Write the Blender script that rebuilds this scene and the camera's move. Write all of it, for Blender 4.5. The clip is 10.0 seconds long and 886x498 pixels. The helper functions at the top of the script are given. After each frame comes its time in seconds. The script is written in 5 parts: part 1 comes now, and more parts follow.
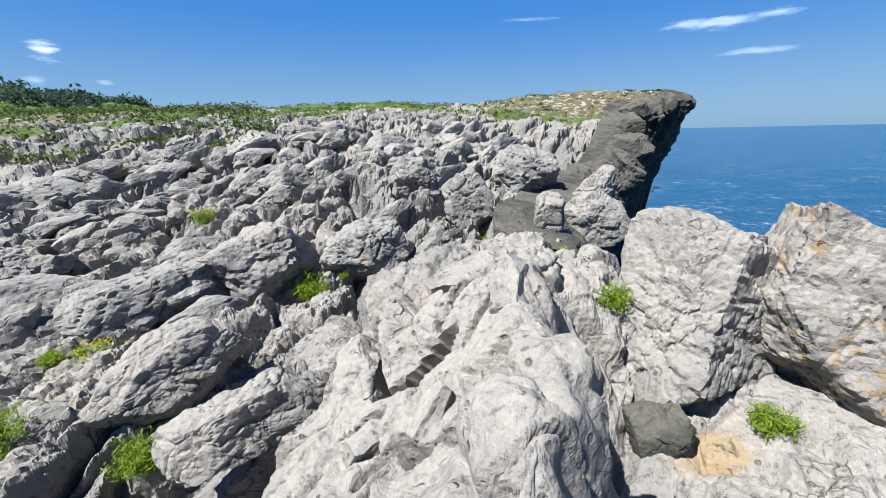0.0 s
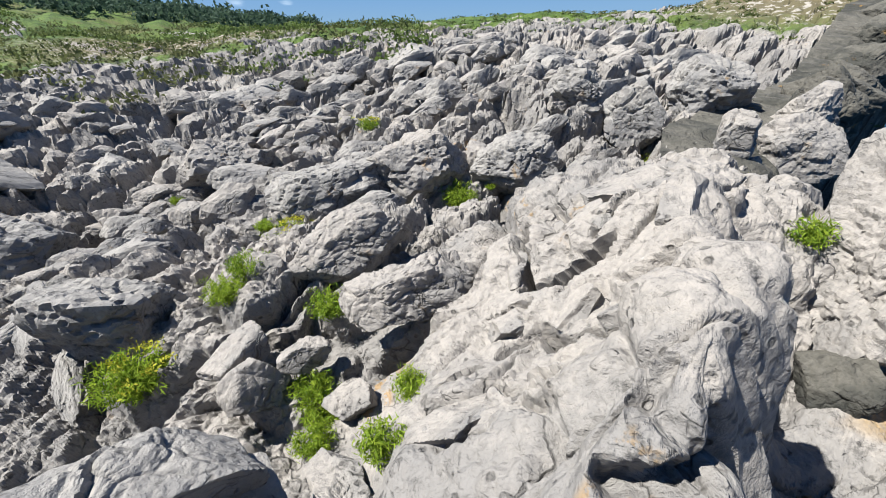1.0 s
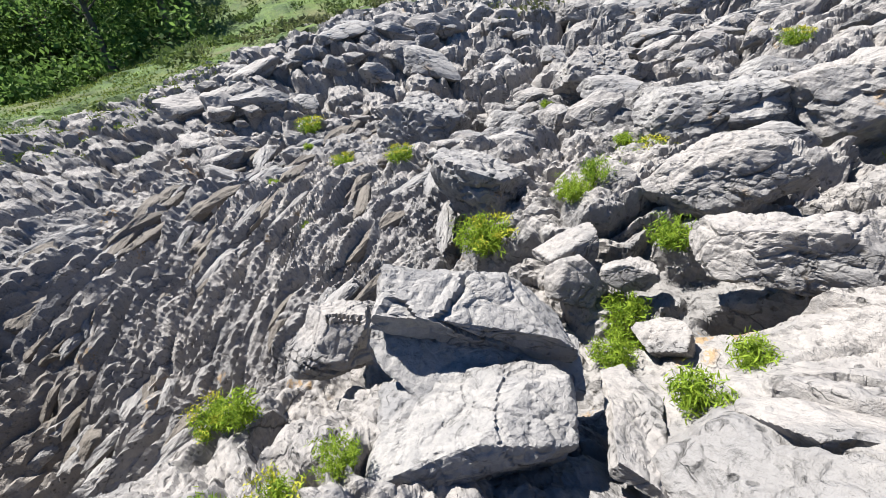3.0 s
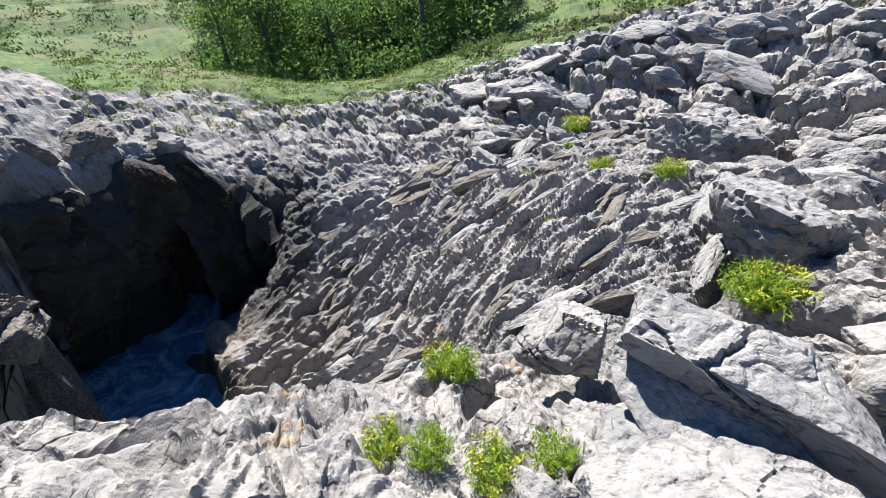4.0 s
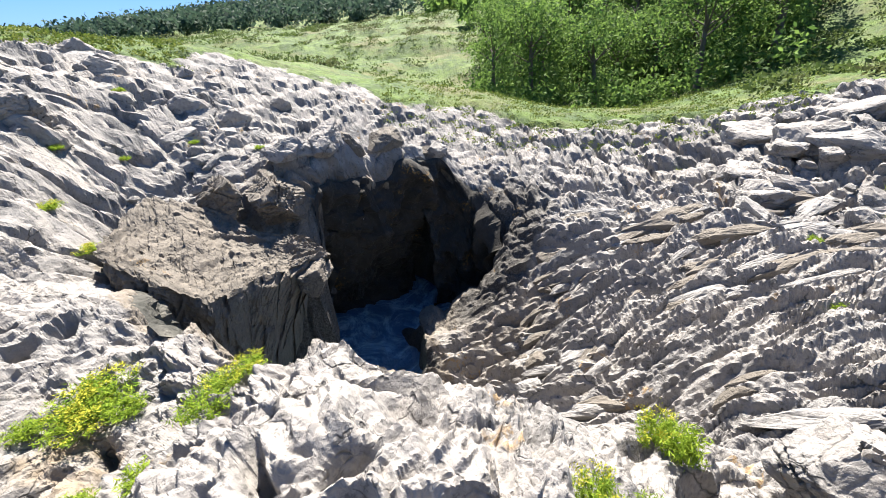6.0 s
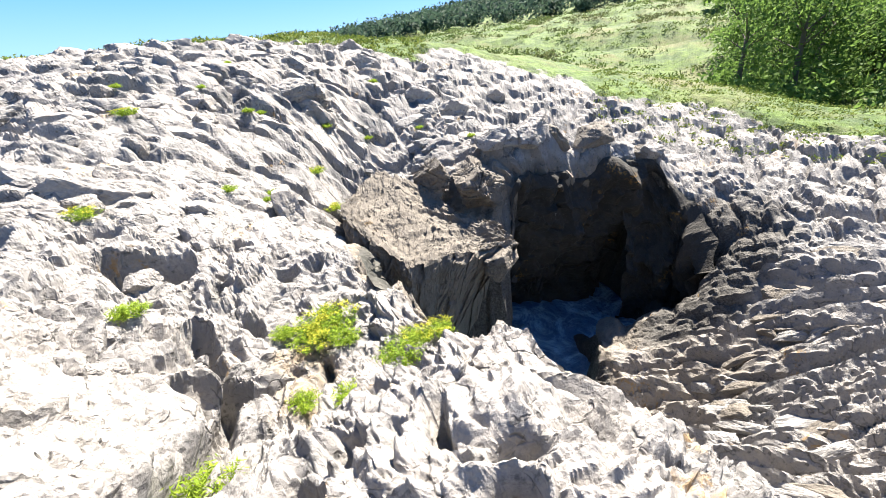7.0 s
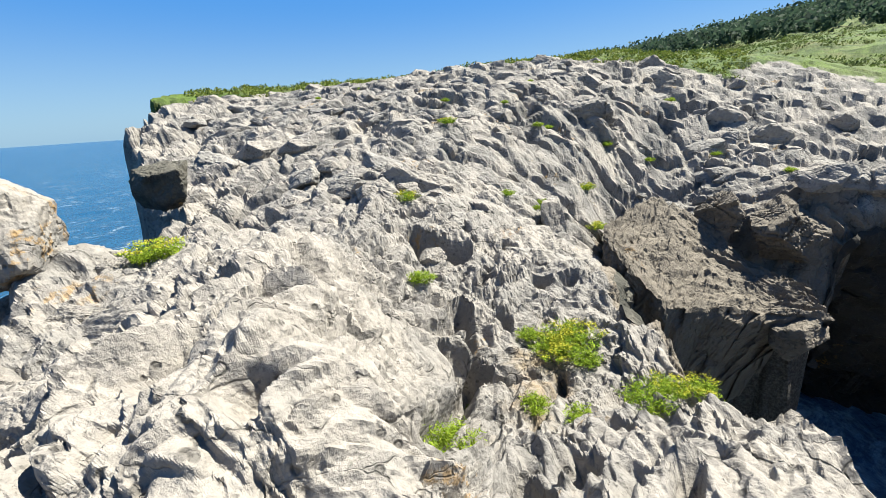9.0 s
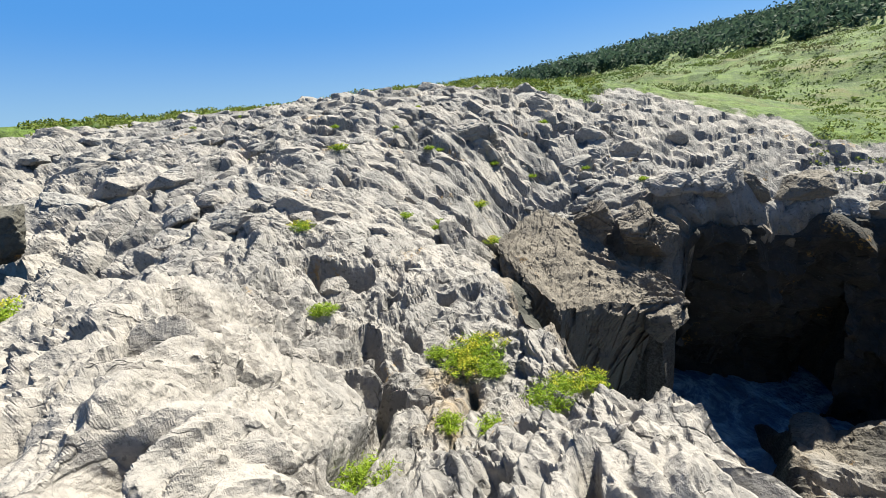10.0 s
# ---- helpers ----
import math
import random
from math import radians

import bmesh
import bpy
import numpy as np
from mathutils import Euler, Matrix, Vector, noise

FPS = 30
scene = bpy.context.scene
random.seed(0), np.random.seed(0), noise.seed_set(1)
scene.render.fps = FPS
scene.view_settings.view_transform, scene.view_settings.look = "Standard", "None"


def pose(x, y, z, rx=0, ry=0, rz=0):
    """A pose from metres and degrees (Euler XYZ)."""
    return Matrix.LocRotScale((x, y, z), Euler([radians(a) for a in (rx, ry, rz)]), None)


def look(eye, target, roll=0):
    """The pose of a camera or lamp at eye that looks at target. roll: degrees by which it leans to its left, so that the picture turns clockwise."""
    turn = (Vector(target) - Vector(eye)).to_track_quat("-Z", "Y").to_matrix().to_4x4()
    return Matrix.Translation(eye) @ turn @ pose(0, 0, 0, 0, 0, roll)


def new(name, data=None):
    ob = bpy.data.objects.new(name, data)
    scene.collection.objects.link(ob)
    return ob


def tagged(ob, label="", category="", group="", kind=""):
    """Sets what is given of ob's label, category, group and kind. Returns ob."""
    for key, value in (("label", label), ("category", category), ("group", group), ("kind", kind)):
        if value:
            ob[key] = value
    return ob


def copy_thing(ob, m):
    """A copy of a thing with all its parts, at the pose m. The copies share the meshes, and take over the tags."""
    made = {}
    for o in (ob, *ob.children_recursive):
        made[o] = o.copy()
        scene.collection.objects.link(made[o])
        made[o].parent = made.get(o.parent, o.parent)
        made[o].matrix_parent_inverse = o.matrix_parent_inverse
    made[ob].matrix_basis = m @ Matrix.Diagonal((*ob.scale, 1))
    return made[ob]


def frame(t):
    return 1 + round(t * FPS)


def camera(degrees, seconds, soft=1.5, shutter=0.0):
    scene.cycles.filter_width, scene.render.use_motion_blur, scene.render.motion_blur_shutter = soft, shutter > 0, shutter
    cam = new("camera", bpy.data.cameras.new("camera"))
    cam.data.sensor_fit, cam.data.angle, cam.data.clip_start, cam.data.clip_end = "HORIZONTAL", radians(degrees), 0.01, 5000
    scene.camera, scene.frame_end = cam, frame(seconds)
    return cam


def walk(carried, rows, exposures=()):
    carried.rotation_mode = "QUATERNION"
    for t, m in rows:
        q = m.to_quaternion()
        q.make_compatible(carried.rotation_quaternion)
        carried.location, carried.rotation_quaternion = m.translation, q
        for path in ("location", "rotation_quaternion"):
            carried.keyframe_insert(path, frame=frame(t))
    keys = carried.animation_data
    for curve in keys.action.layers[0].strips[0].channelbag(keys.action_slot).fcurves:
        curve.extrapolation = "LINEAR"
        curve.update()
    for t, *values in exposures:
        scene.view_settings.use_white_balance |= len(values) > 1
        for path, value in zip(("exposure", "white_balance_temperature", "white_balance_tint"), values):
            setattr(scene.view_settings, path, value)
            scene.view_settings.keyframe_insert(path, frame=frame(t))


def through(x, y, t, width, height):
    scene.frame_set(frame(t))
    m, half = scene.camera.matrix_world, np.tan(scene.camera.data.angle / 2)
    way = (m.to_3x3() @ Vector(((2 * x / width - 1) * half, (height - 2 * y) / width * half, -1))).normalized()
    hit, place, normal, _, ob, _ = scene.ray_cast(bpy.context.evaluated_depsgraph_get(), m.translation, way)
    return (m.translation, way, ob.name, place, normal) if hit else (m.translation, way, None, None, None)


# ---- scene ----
cam = camera(94.3, 10.0, soft=0.95)


def aim(eye, yaw, pitch, roll):
    """A pose from the eye, the yaw to the left of +y, the pitch and the lean, in degrees."""
    y, p = radians(yaw), radians(pitch)
    way = Vector((-math.sin(y) * math.cos(p), math.cos(y) * math.cos(p), math.sin(p)))
    return look(eye, Vector(eye) + way, roll)


# seconds, eye, yaw, pitch, lean
PATH = [
    (0, (0.000, 0.000, -0.000), 0.00, -15.86, -1.15),
    (0.5, (-0.112, -0.081, -0.065), 12.23, -20.06, -1.26),
    (1, (-0.151, -0.180, -0.160), 19.60, -25.43, -1.34),
    (1.5, (-0.170, -0.214, -0.231), 26.66, -30.37, -1.53),
    (2, (-0.203, -0.216, -0.267), 36.34, -33.27, -1.89),
    (2.2, (-0.236, -0.229, -0.265), 41.24, -33.84, -2.24),
    (3.3, (-0.342, -0.418, -0.335), 78.33, -31.78, -6.01),
    (3.5, (-0.347, -0.468, -0.329), 85.34, -31.26, -6.12),
    (4, (-0.351, -0.594, -0.311), 101.80, -29.78, -6.03),
    (4.5, (-0.259, -0.700, -0.240), 115.73, -28.57, -6.03),
    (5, (-0.206, -0.758, -0.207), 123.13, -27.23, -5.88),
    (5.2, (-0.206, -0.773, -0.218), 125.32, -26.46, -5.72),
    (6.3, (-0.206, -0.797, -0.230), 137.39, -23.46, -5.49),
    (6.5, (-0.205, -0.811, -0.241), 141.92, -23.20, -5.51),
    (7, (-0.107, -0.843, -0.232), 159.84, -22.32, -5.90),
    (7.5, (-0.033, -0.834, -0.219), 175.10, -21.88, -5.03),
    (8, (0.050, -0.807, -0.191), 186.81, -20.52, -2.75),
    (8.5, (0.076, -0.772, -0.189), 193.38, -19.05, -2.99),
    (9, (0.071, -0.776, -0.171), 194.56, -17.62, -3.78),
    (9.5, (0.059, -0.785, -0.157), 191.04, -16.12, -4.39),
    (10, (0.009, -0.788, -0.166), 180.80, -15.53, -5.41),
]
EXPOSURES = [(0.0, 1.37, 6150, 7), (1.0, 1.37, 6350, 8), (2.2, 1.52, 6450, 10), (3.5, 1.72, 6150, 10), (5.2, 1.93, 6400, 10), (6.3, 2.32, 6750, 10), (7.0, 2.52, 6800, 10), (7.5, 2.6, 6850, 10), (8.0, 2.33, 6950, 10), (9.0, 1.72, 6850, 4), (10.0, 1.68, 6850, 4)]
walk(cam, [(t, aim(eye, yaw, pitch, roll)) for t, eye, yaw, pitch, roll in PATH], EXPOSURES)

# ---- light ----
SUN_YAW, SUN_HEIGHT = 124.0, 57.0
world = bpy.data.worlds.new("sky")
scene.world = world
world.use_nodes = True
wn, wl = world.node_tree.nodes, world.node_tree.links
wn.clear()
sky = wn.new("ShaderNodeTexSky")
sky.sky_type, sky.sun_disc = "NISHITA", False
sky.sun_elevation, sky.sun_rotation = radians(SUN_HEIGHT), radians(-SUN_YAW)
sky.air_density, sky.dust_density, sky.ozone_density = 1.0, 0.9, 2.0
background = wn.new("ShaderNodeBackground")
background.inputs["Strength"].default_value = 0.026
wout = wn.new("ShaderNodeOutputWorld")
tint = wn.new("ShaderNodeMix")
tint.data_type, tint.blend_type = "RGBA", "MULTIPLY"
tint.inputs[0].default_value, tint.inputs[7].default_value = 1.0, (0.72, 0.90, 1.16, 1.0)
wl.new(sky.outputs[0], tint.inputs[6])


def wisp(below, yaw, up, wide, high, strength):
    """A thin streak of high cloud in one part of the sky."""
    y, e = radians(yaw), radians(up)
    ahead = (-math.sin(y) * math.cos(e), math.cos(y) * math.cos(e), math.sin(e))
    side, rise = (math.cos(y), math.sin(y), 0.0), (math.sin(y) * math.sin(e), -math.cos(y) * math.sin(e), math.cos(e))
    where = wn.new("ShaderNodeTexCoord").outputs["Generated"]

    def calc(kind, a, b):
        node = wn.new("ShaderNodeMath")
        node.operation = kind
        for socket, value in zip(node.inputs, (a, b)):
            if hasattr(value, "is_linked"):
                wl.new(value, socket)
            else:
                socket.default_value = value
        return node.outputs[0]

    def along(axis):
        node = wn.new("ShaderNodeVectorMath")
        node.operation = "DOT_PRODUCT"
        node.inputs[1].default_value = axis
        wl.new(where, node.inputs[0])
        return node.outputs["Value"]

    cloud = wn.new("ShaderNodeTexNoise")
    squeeze = wn.new("ShaderNodeMapping")
    squeeze.inputs["Scale"].default_value = (6.0, 6.0, 34.0)
    wl.new(where, squeeze.inputs["Vector"])
    wl.new(squeeze.outputs[0], cloud.inputs["Vector"])
    cloud.inputs["Scale"].default_value, cloud.inputs["Detail"].default_value, cloud.inputs["Roughness"].default_value = 2.0, 6.0, 0.62
    a, b = calc("DIVIDE", along(side), math.tan(radians(wide))), calc("DIVIDE", along(rise), math.tan(radians(high)))
    r = calc("SQRT", calc("ADD", calc("MULTIPLY", a, a), calc("MULTIPLY", b, b)), 0.0)
    r = calc("ADD", r, calc("MULTIPLY", calc("SUBTRACT", 0.55, cloud.outputs["Fac"]), 2.6))
    veil = wn.new("ShaderNodeMapRange")
    veil.interpolation_type = "SMOOTHSTEP"
    for socket, value in zip(veil.inputs, (r, 1.0, 0.1, 0.0, strength)):
        if hasattr(value, "is_linked"):
            wl.new(value, socket)
        else:
            socket.default_value = value
    front = calc("MULTIPLY", veil.outputs[0], calc("GREATER_THAN", along(ahead), 0.3))
    blend = wn.new("ShaderNodeMix")
    blend.data_type = "RGBA"
    blend.inputs[7].default_value = (17.0, 19.5, 22.0, 1.0)
    wl.new(front, blend.inputs[0])
    wl.new(below, blend.inputs[6])
    return blend.outputs[2]


# a clear blue that pales towards the horizon, over the sky's own glow round the sun
height_above = wn.new("ShaderNodeSeparateXYZ")
wl.new(wn.new("ShaderNodeTexCoord").outputs["Generated"], height_above.inputs[0])
blue = wn.new("ShaderNodeValToRGB")
blue.color_ramp.interpolation = "EASE"
blue.color_ramp.elements[0].position, blue.color_ramp.elements[0].color = 0.0, (5.3, 8.7, 12.6, 1.0)
blue.color_ramp.elements[1].position, blue.color_ramp.elements[1].color = 1.0, (0.6, 2.1, 6.2, 1.0)
middle = blue.color_ramp.elements.new(0.26)
middle.color = (1.0, 4.8, 13.0, 1.0)
upper = blue.color_ramp.elements.new(0.5)
upper.color = (0.7, 2.7, 7.6, 1.0)
wl.new(height_above.outputs["Z"], blue.inputs[0])
clear = wn.new("ShaderNodeMix")
clear.data_type = "RGBA"
clear.inputs[0].default_value = 0.66
wl.new(tint.outputs[2], clear.inputs[6])
wl.new(blue.outputs[0], clear.inputs[7])
clouded = clear.outputs[2]
for streak in ((51.2, 8.7, 5.0, 1.3, 0.6), (41.1, 8.3, 1.6, 0.7, 0.6), (326.6, 10.7, 9.4, 0.9, 0.55), (324.6, 7.5, 4.3, 0.5, 0.35), (41.1, 8.2, 1.8, 1.0, 0.7), (349.6, 12.9, 5.8, 0.35, 0.3), (42.3, 5.5, 1.3, 0.5, 0.3), (37.1, 5.5, 0.9, 0.4, 0.25)):
    clouded = wisp(clouded, *streak)
wl.new(clouded, background.inputs["Color"])
wl.new(background.outputs[0], wout.inputs["Surface"])

sun_data = bpy.data.lights.new("sun", "SUN")
sun_data.energy, sun_data.angle, sun_data.color = 5.0, radians(0.53), (1.0, 0.955, 0.89)
sun = new("sun", sun_data)
sy, sh = radians(SUN_YAW), radians(SUN_HEIGHT)
sun.matrix_world = look((-math.sin(sy) * math.cos(sh) * 50, math.cos(sy) * math.cos(sh) * 50, math.sin(sh) * 50), (0, 0, 0))

# ---- materials ----
class Shader:
    """A node material with a Principled surface, built by short calls."""

    def __init__(self, name):
        self.material = bpy.data.materials.new(name)
        self.material.use_nodes = True
        self.nodes, self.links = self.material.node_tree.nodes, self.material.node_tree.links
        self.surface = self.nodes["Principled BSDF"]
        self.where = self.nodes.new("ShaderNodeTexCoord").outputs["Object"]

    def put(self, socket, value):
        if hasattr(value, "is_linked"):
            self.links.new(value, socket)
        elif isinstance(value, tuple) and len(value) == 3:
            socket.default_value = (*value, 1.0)
        else:
            socket.default_value = value

    def set(self, **values):
        for key, value in values.items():
            self.put(self.surface.inputs[key.replace("_", " ")], value)
        return self.material

    def noise(self, scale, detail=6.0, rough=0.6, vector=None, distortion=0.0, stretch=None):
        node = self.nodes.new("ShaderNodeTexNoise")
        vector = vector or self.where
        if stretch:
            mapping = self.nodes.new("ShaderNodeMapping")
            mapping.inputs["Scale"].default_value = stretch
            self.links.new(vector, mapping.inputs["Vector"])
            vector = mapping.outputs[0]
        self.links.new(vector, node.inputs["Vector"])
        node.inputs["Scale"].default_value, node.inputs["Detail"].default_value = scale, detail
        node.inputs["Roughness"].default_value, node.inputs["Distortion"].default_value = rough, distortion
        return node.outputs["Fac"]

    def cells(self, scale, feature="F1", vector=None):
        node = self.nodes.new("ShaderNodeTexVoronoi")
        node.feature = feature
        self.links.new(vector or self.where, node.inputs["Vector"])
        node.inputs["Scale"].default_value = scale
        return node.outputs["Distance"]

    def attribute(self, name):
        node = self.nodes.new("ShaderNodeAttribute")
        node.attribute_name = name
        return node.outputs["Fac"]

    def own(self):
        return self.nodes.new("ShaderNodeObjectInfo").outputs["Random"]

    def island(self):
        return self.nodes.new("ShaderNodeNewGeometry").outputs["Random Per Island"]

    def math(self, kind, a, b=0.5, c=0.5):
        node = self.nodes.new("ShaderNodeMath")
        node.operation = kind
        for socket, value in zip(node.inputs, (a, b, c)):
            self.put(socket, value)
        return node.outputs[0]

    def step(self, value, low, high, to_low=0.0, to_high=1.0):
        node = self.nodes.new("ShaderNodeMapRange")
        node.interpolation_type = "SMOOTHSTEP"
        for socket, v in zip(node.inputs, (value, low, high, to_low, to_high)):
            self.put(socket, v)
        return node.outputs[0]

    def mix(self, fac, a, b, kind="MIX"):
        node = self.nodes.new("ShaderNodeMix")
        node.data_type, node.blend_type = "RGBA", kind
        self.put(node.inputs[0], fac)
        self.put(node.inputs[6], a)
        self.put(node.inputs[7], b)
        return node.outputs[2]

    def bump(self, height, strength, distance, below=None):
        node = self.nodes.new("ShaderNodeBump")
        node.inputs["Strength"].default_value, node.inputs["Distance"].default_value = strength, distance
        self.links.new(height, node.inputs["Height"])
        if below:
            self.links.new(below, node.inputs["Normal"])
        return node.outputs[0]


def limestone(name, light=(0.268, 0.247, 0.224), grey=(0.182, 0.174, 0.166), dark=(0.055, 0.057, 0.061), ground=False, lichened=0.64):
    s = Shader(name)
    broad, mid, fine = s.noise(0.5, 4, 0.55), s.noise(3.0, 7, 0.65), s.noise(24.0, 6, 0.7)
    pits = s.cells(16.0)
    colour = s.mix(s.step(s.math("ADD", broad, s.math("MULTIPLY", s.math("SUBTRACT", mid, 0.5), 0.9)), 0.36, 0.66), light, grey)
    if ground:
        weather = s.math("ADD", s.attribute("weather"), s.math("MULTIPLY", s.math("SUBTRACT", mid, 0.5), 0.9))
        colour = s.mix(s.step(weather, 0.2, 0.9), colour, s.mix(s.step(mid, 0.35, 0.65), dark, grey))
        brown = s.math("ADD", s.attribute("brown"), s.math("MULTIPLY", s.math("SUBTRACT", mid, 0.5), 0.5))
        colour = s.mix(s.step(brown, 0.3, 0.8), colour, s.mix(fine, (0.112, 0.0938, 0.0713), (0.188, 0.158, 0.124)))
        ochre = s.math("ADD", s.attribute("ochre"), s.math("MULTIPLY", s.math("SUBTRACT", mid, 0.5), 1.4))
        colour = s.mix(s.step(ochre, 0.4, 0.8), colour, s.mix(fine, (0.232, 0.158, 0.075), (0.3, 0.232, 0.15)))
        # tide-dark rock, and shade of the pool walls and gully slope as colour
        wet_shade = s.math("ADD", s.attribute("wet_shade"), s.math("MULTIPLY", s.math("SUBTRACT", mid, 0.5), 0.5))
        colour = s.mix(s.step(wet_shade, 0.3, 0.7), colour, s.mix(mid, (0.015, 0.015, 0.0142), (0.0488, 0.0435, 0.036)))
    colour = s.mix(s.step(fine, 0.35, 0.7, 0.0, 0.55), colour, s.mix(mid, dark, light), "MIX")
    # pocks: painted shade of small pits, with some black lichen
    pocks = s.step(s.noise(8.0, 6, 0.75, distortion=0.5), 0.56, 0.66)
    colour = s.mix(s.math("MULTIPLY", pocks, 0.6), colour, (0.045, 0.043, 0.041))
    # solution holes, sunk in the bump and filled with shade as dark colour
    holes = s.math("MULTIPLY", s.step(s.cells(11.0), 0.26, 0.14), s.step(s.noise(3.7, 4, 0.65), 0.5, 0.56))
    colour = s.mix(s.math("MULTIPLY", holes, 0.6), colour, (0.05, 0.047, 0.044))
    # black lichen, white calcite flecks and ochre lichen
    specks = s.math("MULTIPLY", s.step(s.noise(30.0, 4, 0.75, distortion=0.8), 0.56, 0.68), s.step(s.noise(2.1, 4, 0.6), 0.42, 0.62))
    colour = s.mix(s.math("MULTIPLY", specks, 0.55), colour, (0.0525, 0.0525, 0.0525))
    colour = s.mix(s.step(s.noise(7.0, 3, 0.8, distortion=1.5), 0.68, 0.74, 0.0, 0.5), colour, (0.36, 0.349, 0.33))
    lichen = s.math("MULTIPLY", s.step(s.noise(1.1, 2, 0.5), lichened, lichened + 0.06), s.step(s.noise(9.0, 5, 0.7), 0.52, 0.6))
    colour = s.mix(s.math("MULTIPLY", lichen, 0.55), colour, (0.27, 0.15, 0.03))
    if ground:
        turf = s.math("ADD", s.attribute("turf"), s.math("MULTIPLY", s.math("SUBTRACT", s.noise(1.6, 6, 0.7), 0.5), 0.7))
        grass = s.mix(s.step(s.noise(0.5, 7, 0.75), 0.36, 0.64), (0.026, 0.052, 0.009), (0.078, 0.124, 0.019))
        grass = s.mix(s.step(s.noise(7.0, 5, 0.75), 0.45, 0.65, 0.0, 0.6), grass, (0.0225, 0.0375, 0.0105))
        grass = s.mix(s.step(s.noise(0.16, 5, 0.7), 0.46, 0.7), grass, (0.085, 0.085, 0.03))
        grass = s.mix(s.step(brown, 0.3, 0.7), grass, s.mix(s.noise(2.2, 6, 0.75), (0.0375, 0.036, 0.015), (0.15, 0.124, 0.075)))
        stones = s.math("MULTIPLY", s.step(s.noise(3.2, 3, 0.6), 0.55, 0.6), s.step(brown, 0.3, 0.7))
        grass = s.mix(stones, grass, (0.27, 0.25, 0.22))
        colour = s.mix(s.step(turf, 0.42, 0.58), colour, grass)
    bent = s.nodes.new("ShaderNodeVectorMath")
    bent.operation = "ADD"
    s.links.new(s.where, bent.inputs[0])
    drift = s.nodes.new("ShaderNodeTexNoise")
    drift.inputs["Scale"].default_value, drift.inputs["Detail"].default_value = 5.0, 3.0
    scaled = s.nodes.new("ShaderNodeVectorMath")
    scaled.operation = "SCALE"
    scaled.inputs["Scale"].default_value = 0.25
    s.links.new(s.where, drift.inputs["Vector"])
    s.links.new(drift.outputs["Color"], scaled.inputs[0])
    s.links.new(scaled.outputs[0], bent.inputs[1])
    split = s.step(s.cells(2.6, "DISTANCE_TO_EDGE", bent.outputs[0]), 0.0, 0.035)
    some = s.step(s.noise(1.7, 3, 0.6), 0.52, 0.62)
    laid = s.nodes.new("ShaderNodeMapping")
    laid.inputs["Scale"].default_value, laid.inputs["Rotation"].default_value = (0.5, 1.3, 2.0), (0.25, 0.2, 0.5)
    s.links.new(bent.outputs[0], laid.inputs["Vector"])
    parted = s.math("MULTIPLY", s.step(s.cells(3.3, "DISTANCE_TO_EDGE", laid.outputs[0]), 0.03, 0.0), s.step(s.noise(2.3, 3, 0.6), 0.55, 0.64))
    cuts = s.math("MAXIMUM", s.math("MULTIPLY", s.math("SUBTRACT", 1.0, split), some), parted)
    # the shade inside thin cracks is drawn in as dark lines
    colour = s.mix(s.math("MULTIPLY", cuts, 0.55), colour, (0.04, 0.038, 0.036))
    rise = s.math("ADD", s.math("MULTIPLY", mid, 1.0), s.math("MULTIPLY", s.math("MINIMUM", pits, 0.5), 0.5))
    rise = s.math("SUBTRACT", rise, s.math("ADD", s.math("MULTIPLY", cuts, 0.9), s.math("MULTIPLY", holes, 0.8)))
    normal = s.bump(rise, 0.6, 0.06)
    normal = s.bump(s.noise(9.0, 6, 0.68, distortion=0.3), 0.6, 0.04, normal)
    normal = s.bump(s.math("ADD", fine, s.math("MULTIPLY", s.noise(90.0, 4, 0.7), 0.35)), 0.55, 0.014, normal)
    return s.set(Base_Color=colour, Roughness=s.step(mid, 0.3, 0.7, 0.82, 0.95), Normal=normal, Specular_IOR_Level=0.25)


ROCK = limestone("limestone")
GROUND = limestone("limestone_ground", ground=True)
# wet rock, made near black to hold the cave's shade as well
WET_SHADED_ROCK = limestone("wet_shaded_limestone", (0.0375, 0.0338, 0.0285), (0.024, 0.0225, 0.0203), (0.0105, 0.0105, 0.0105))
BROWN_ROCK = limestone("brown_limestone", (0.15, 0.131, 0.109), (0.112, 0.099, 0.084), (0.0562, 0.0525, 0.0465))
GREY_ROCK = limestone("grey_limestone", (0.25, 0.237, 0.22), (0.16, 0.156, 0.154), (0.055, 0.057, 0.061))
LICHEN_ROCK = limestone("lichened_limestone", lichened=0.44)
# lichened rock, darkened further for shade; pale patches stand in for sunlit knobs
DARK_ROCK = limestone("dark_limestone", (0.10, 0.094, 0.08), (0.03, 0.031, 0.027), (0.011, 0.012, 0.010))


def leafage(name, low, high, through=0.3, dry=None):
    """Leaves, each of its own shade, that let some light through."""
    s = Shader(name)
    colour = s.mix(s.island(), low, high)
    colour = s.mix(s.step(s.own(), 0.0, 1.0, 0.0, 0.35), colour, high)
    if dry:
        colour = s.mix(s.step(s.noise(0.05, 3, 0.6), 0.45, 0.6), colour, dry)
    s.set(Base_Color=colour, Roughness=0.75, Specular_IOR_Level=0.12)
    glow = s.nodes.new("ShaderNodeBsdfTranslucent")
    s.links.new(colour, glow.inputs["Color"])
    blend = s.nodes.new("ShaderNodeMixShader")
    blend.inputs[0].default_value = through
    s.links.new(s.surface.outputs[0], blend.inputs[1])
    s.links.new(glow.outputs[0], blend.inputs[2])
    s.links.new(blend.outputs[0], s.nodes["Material Output"].inputs["Surface"])
    return s.material


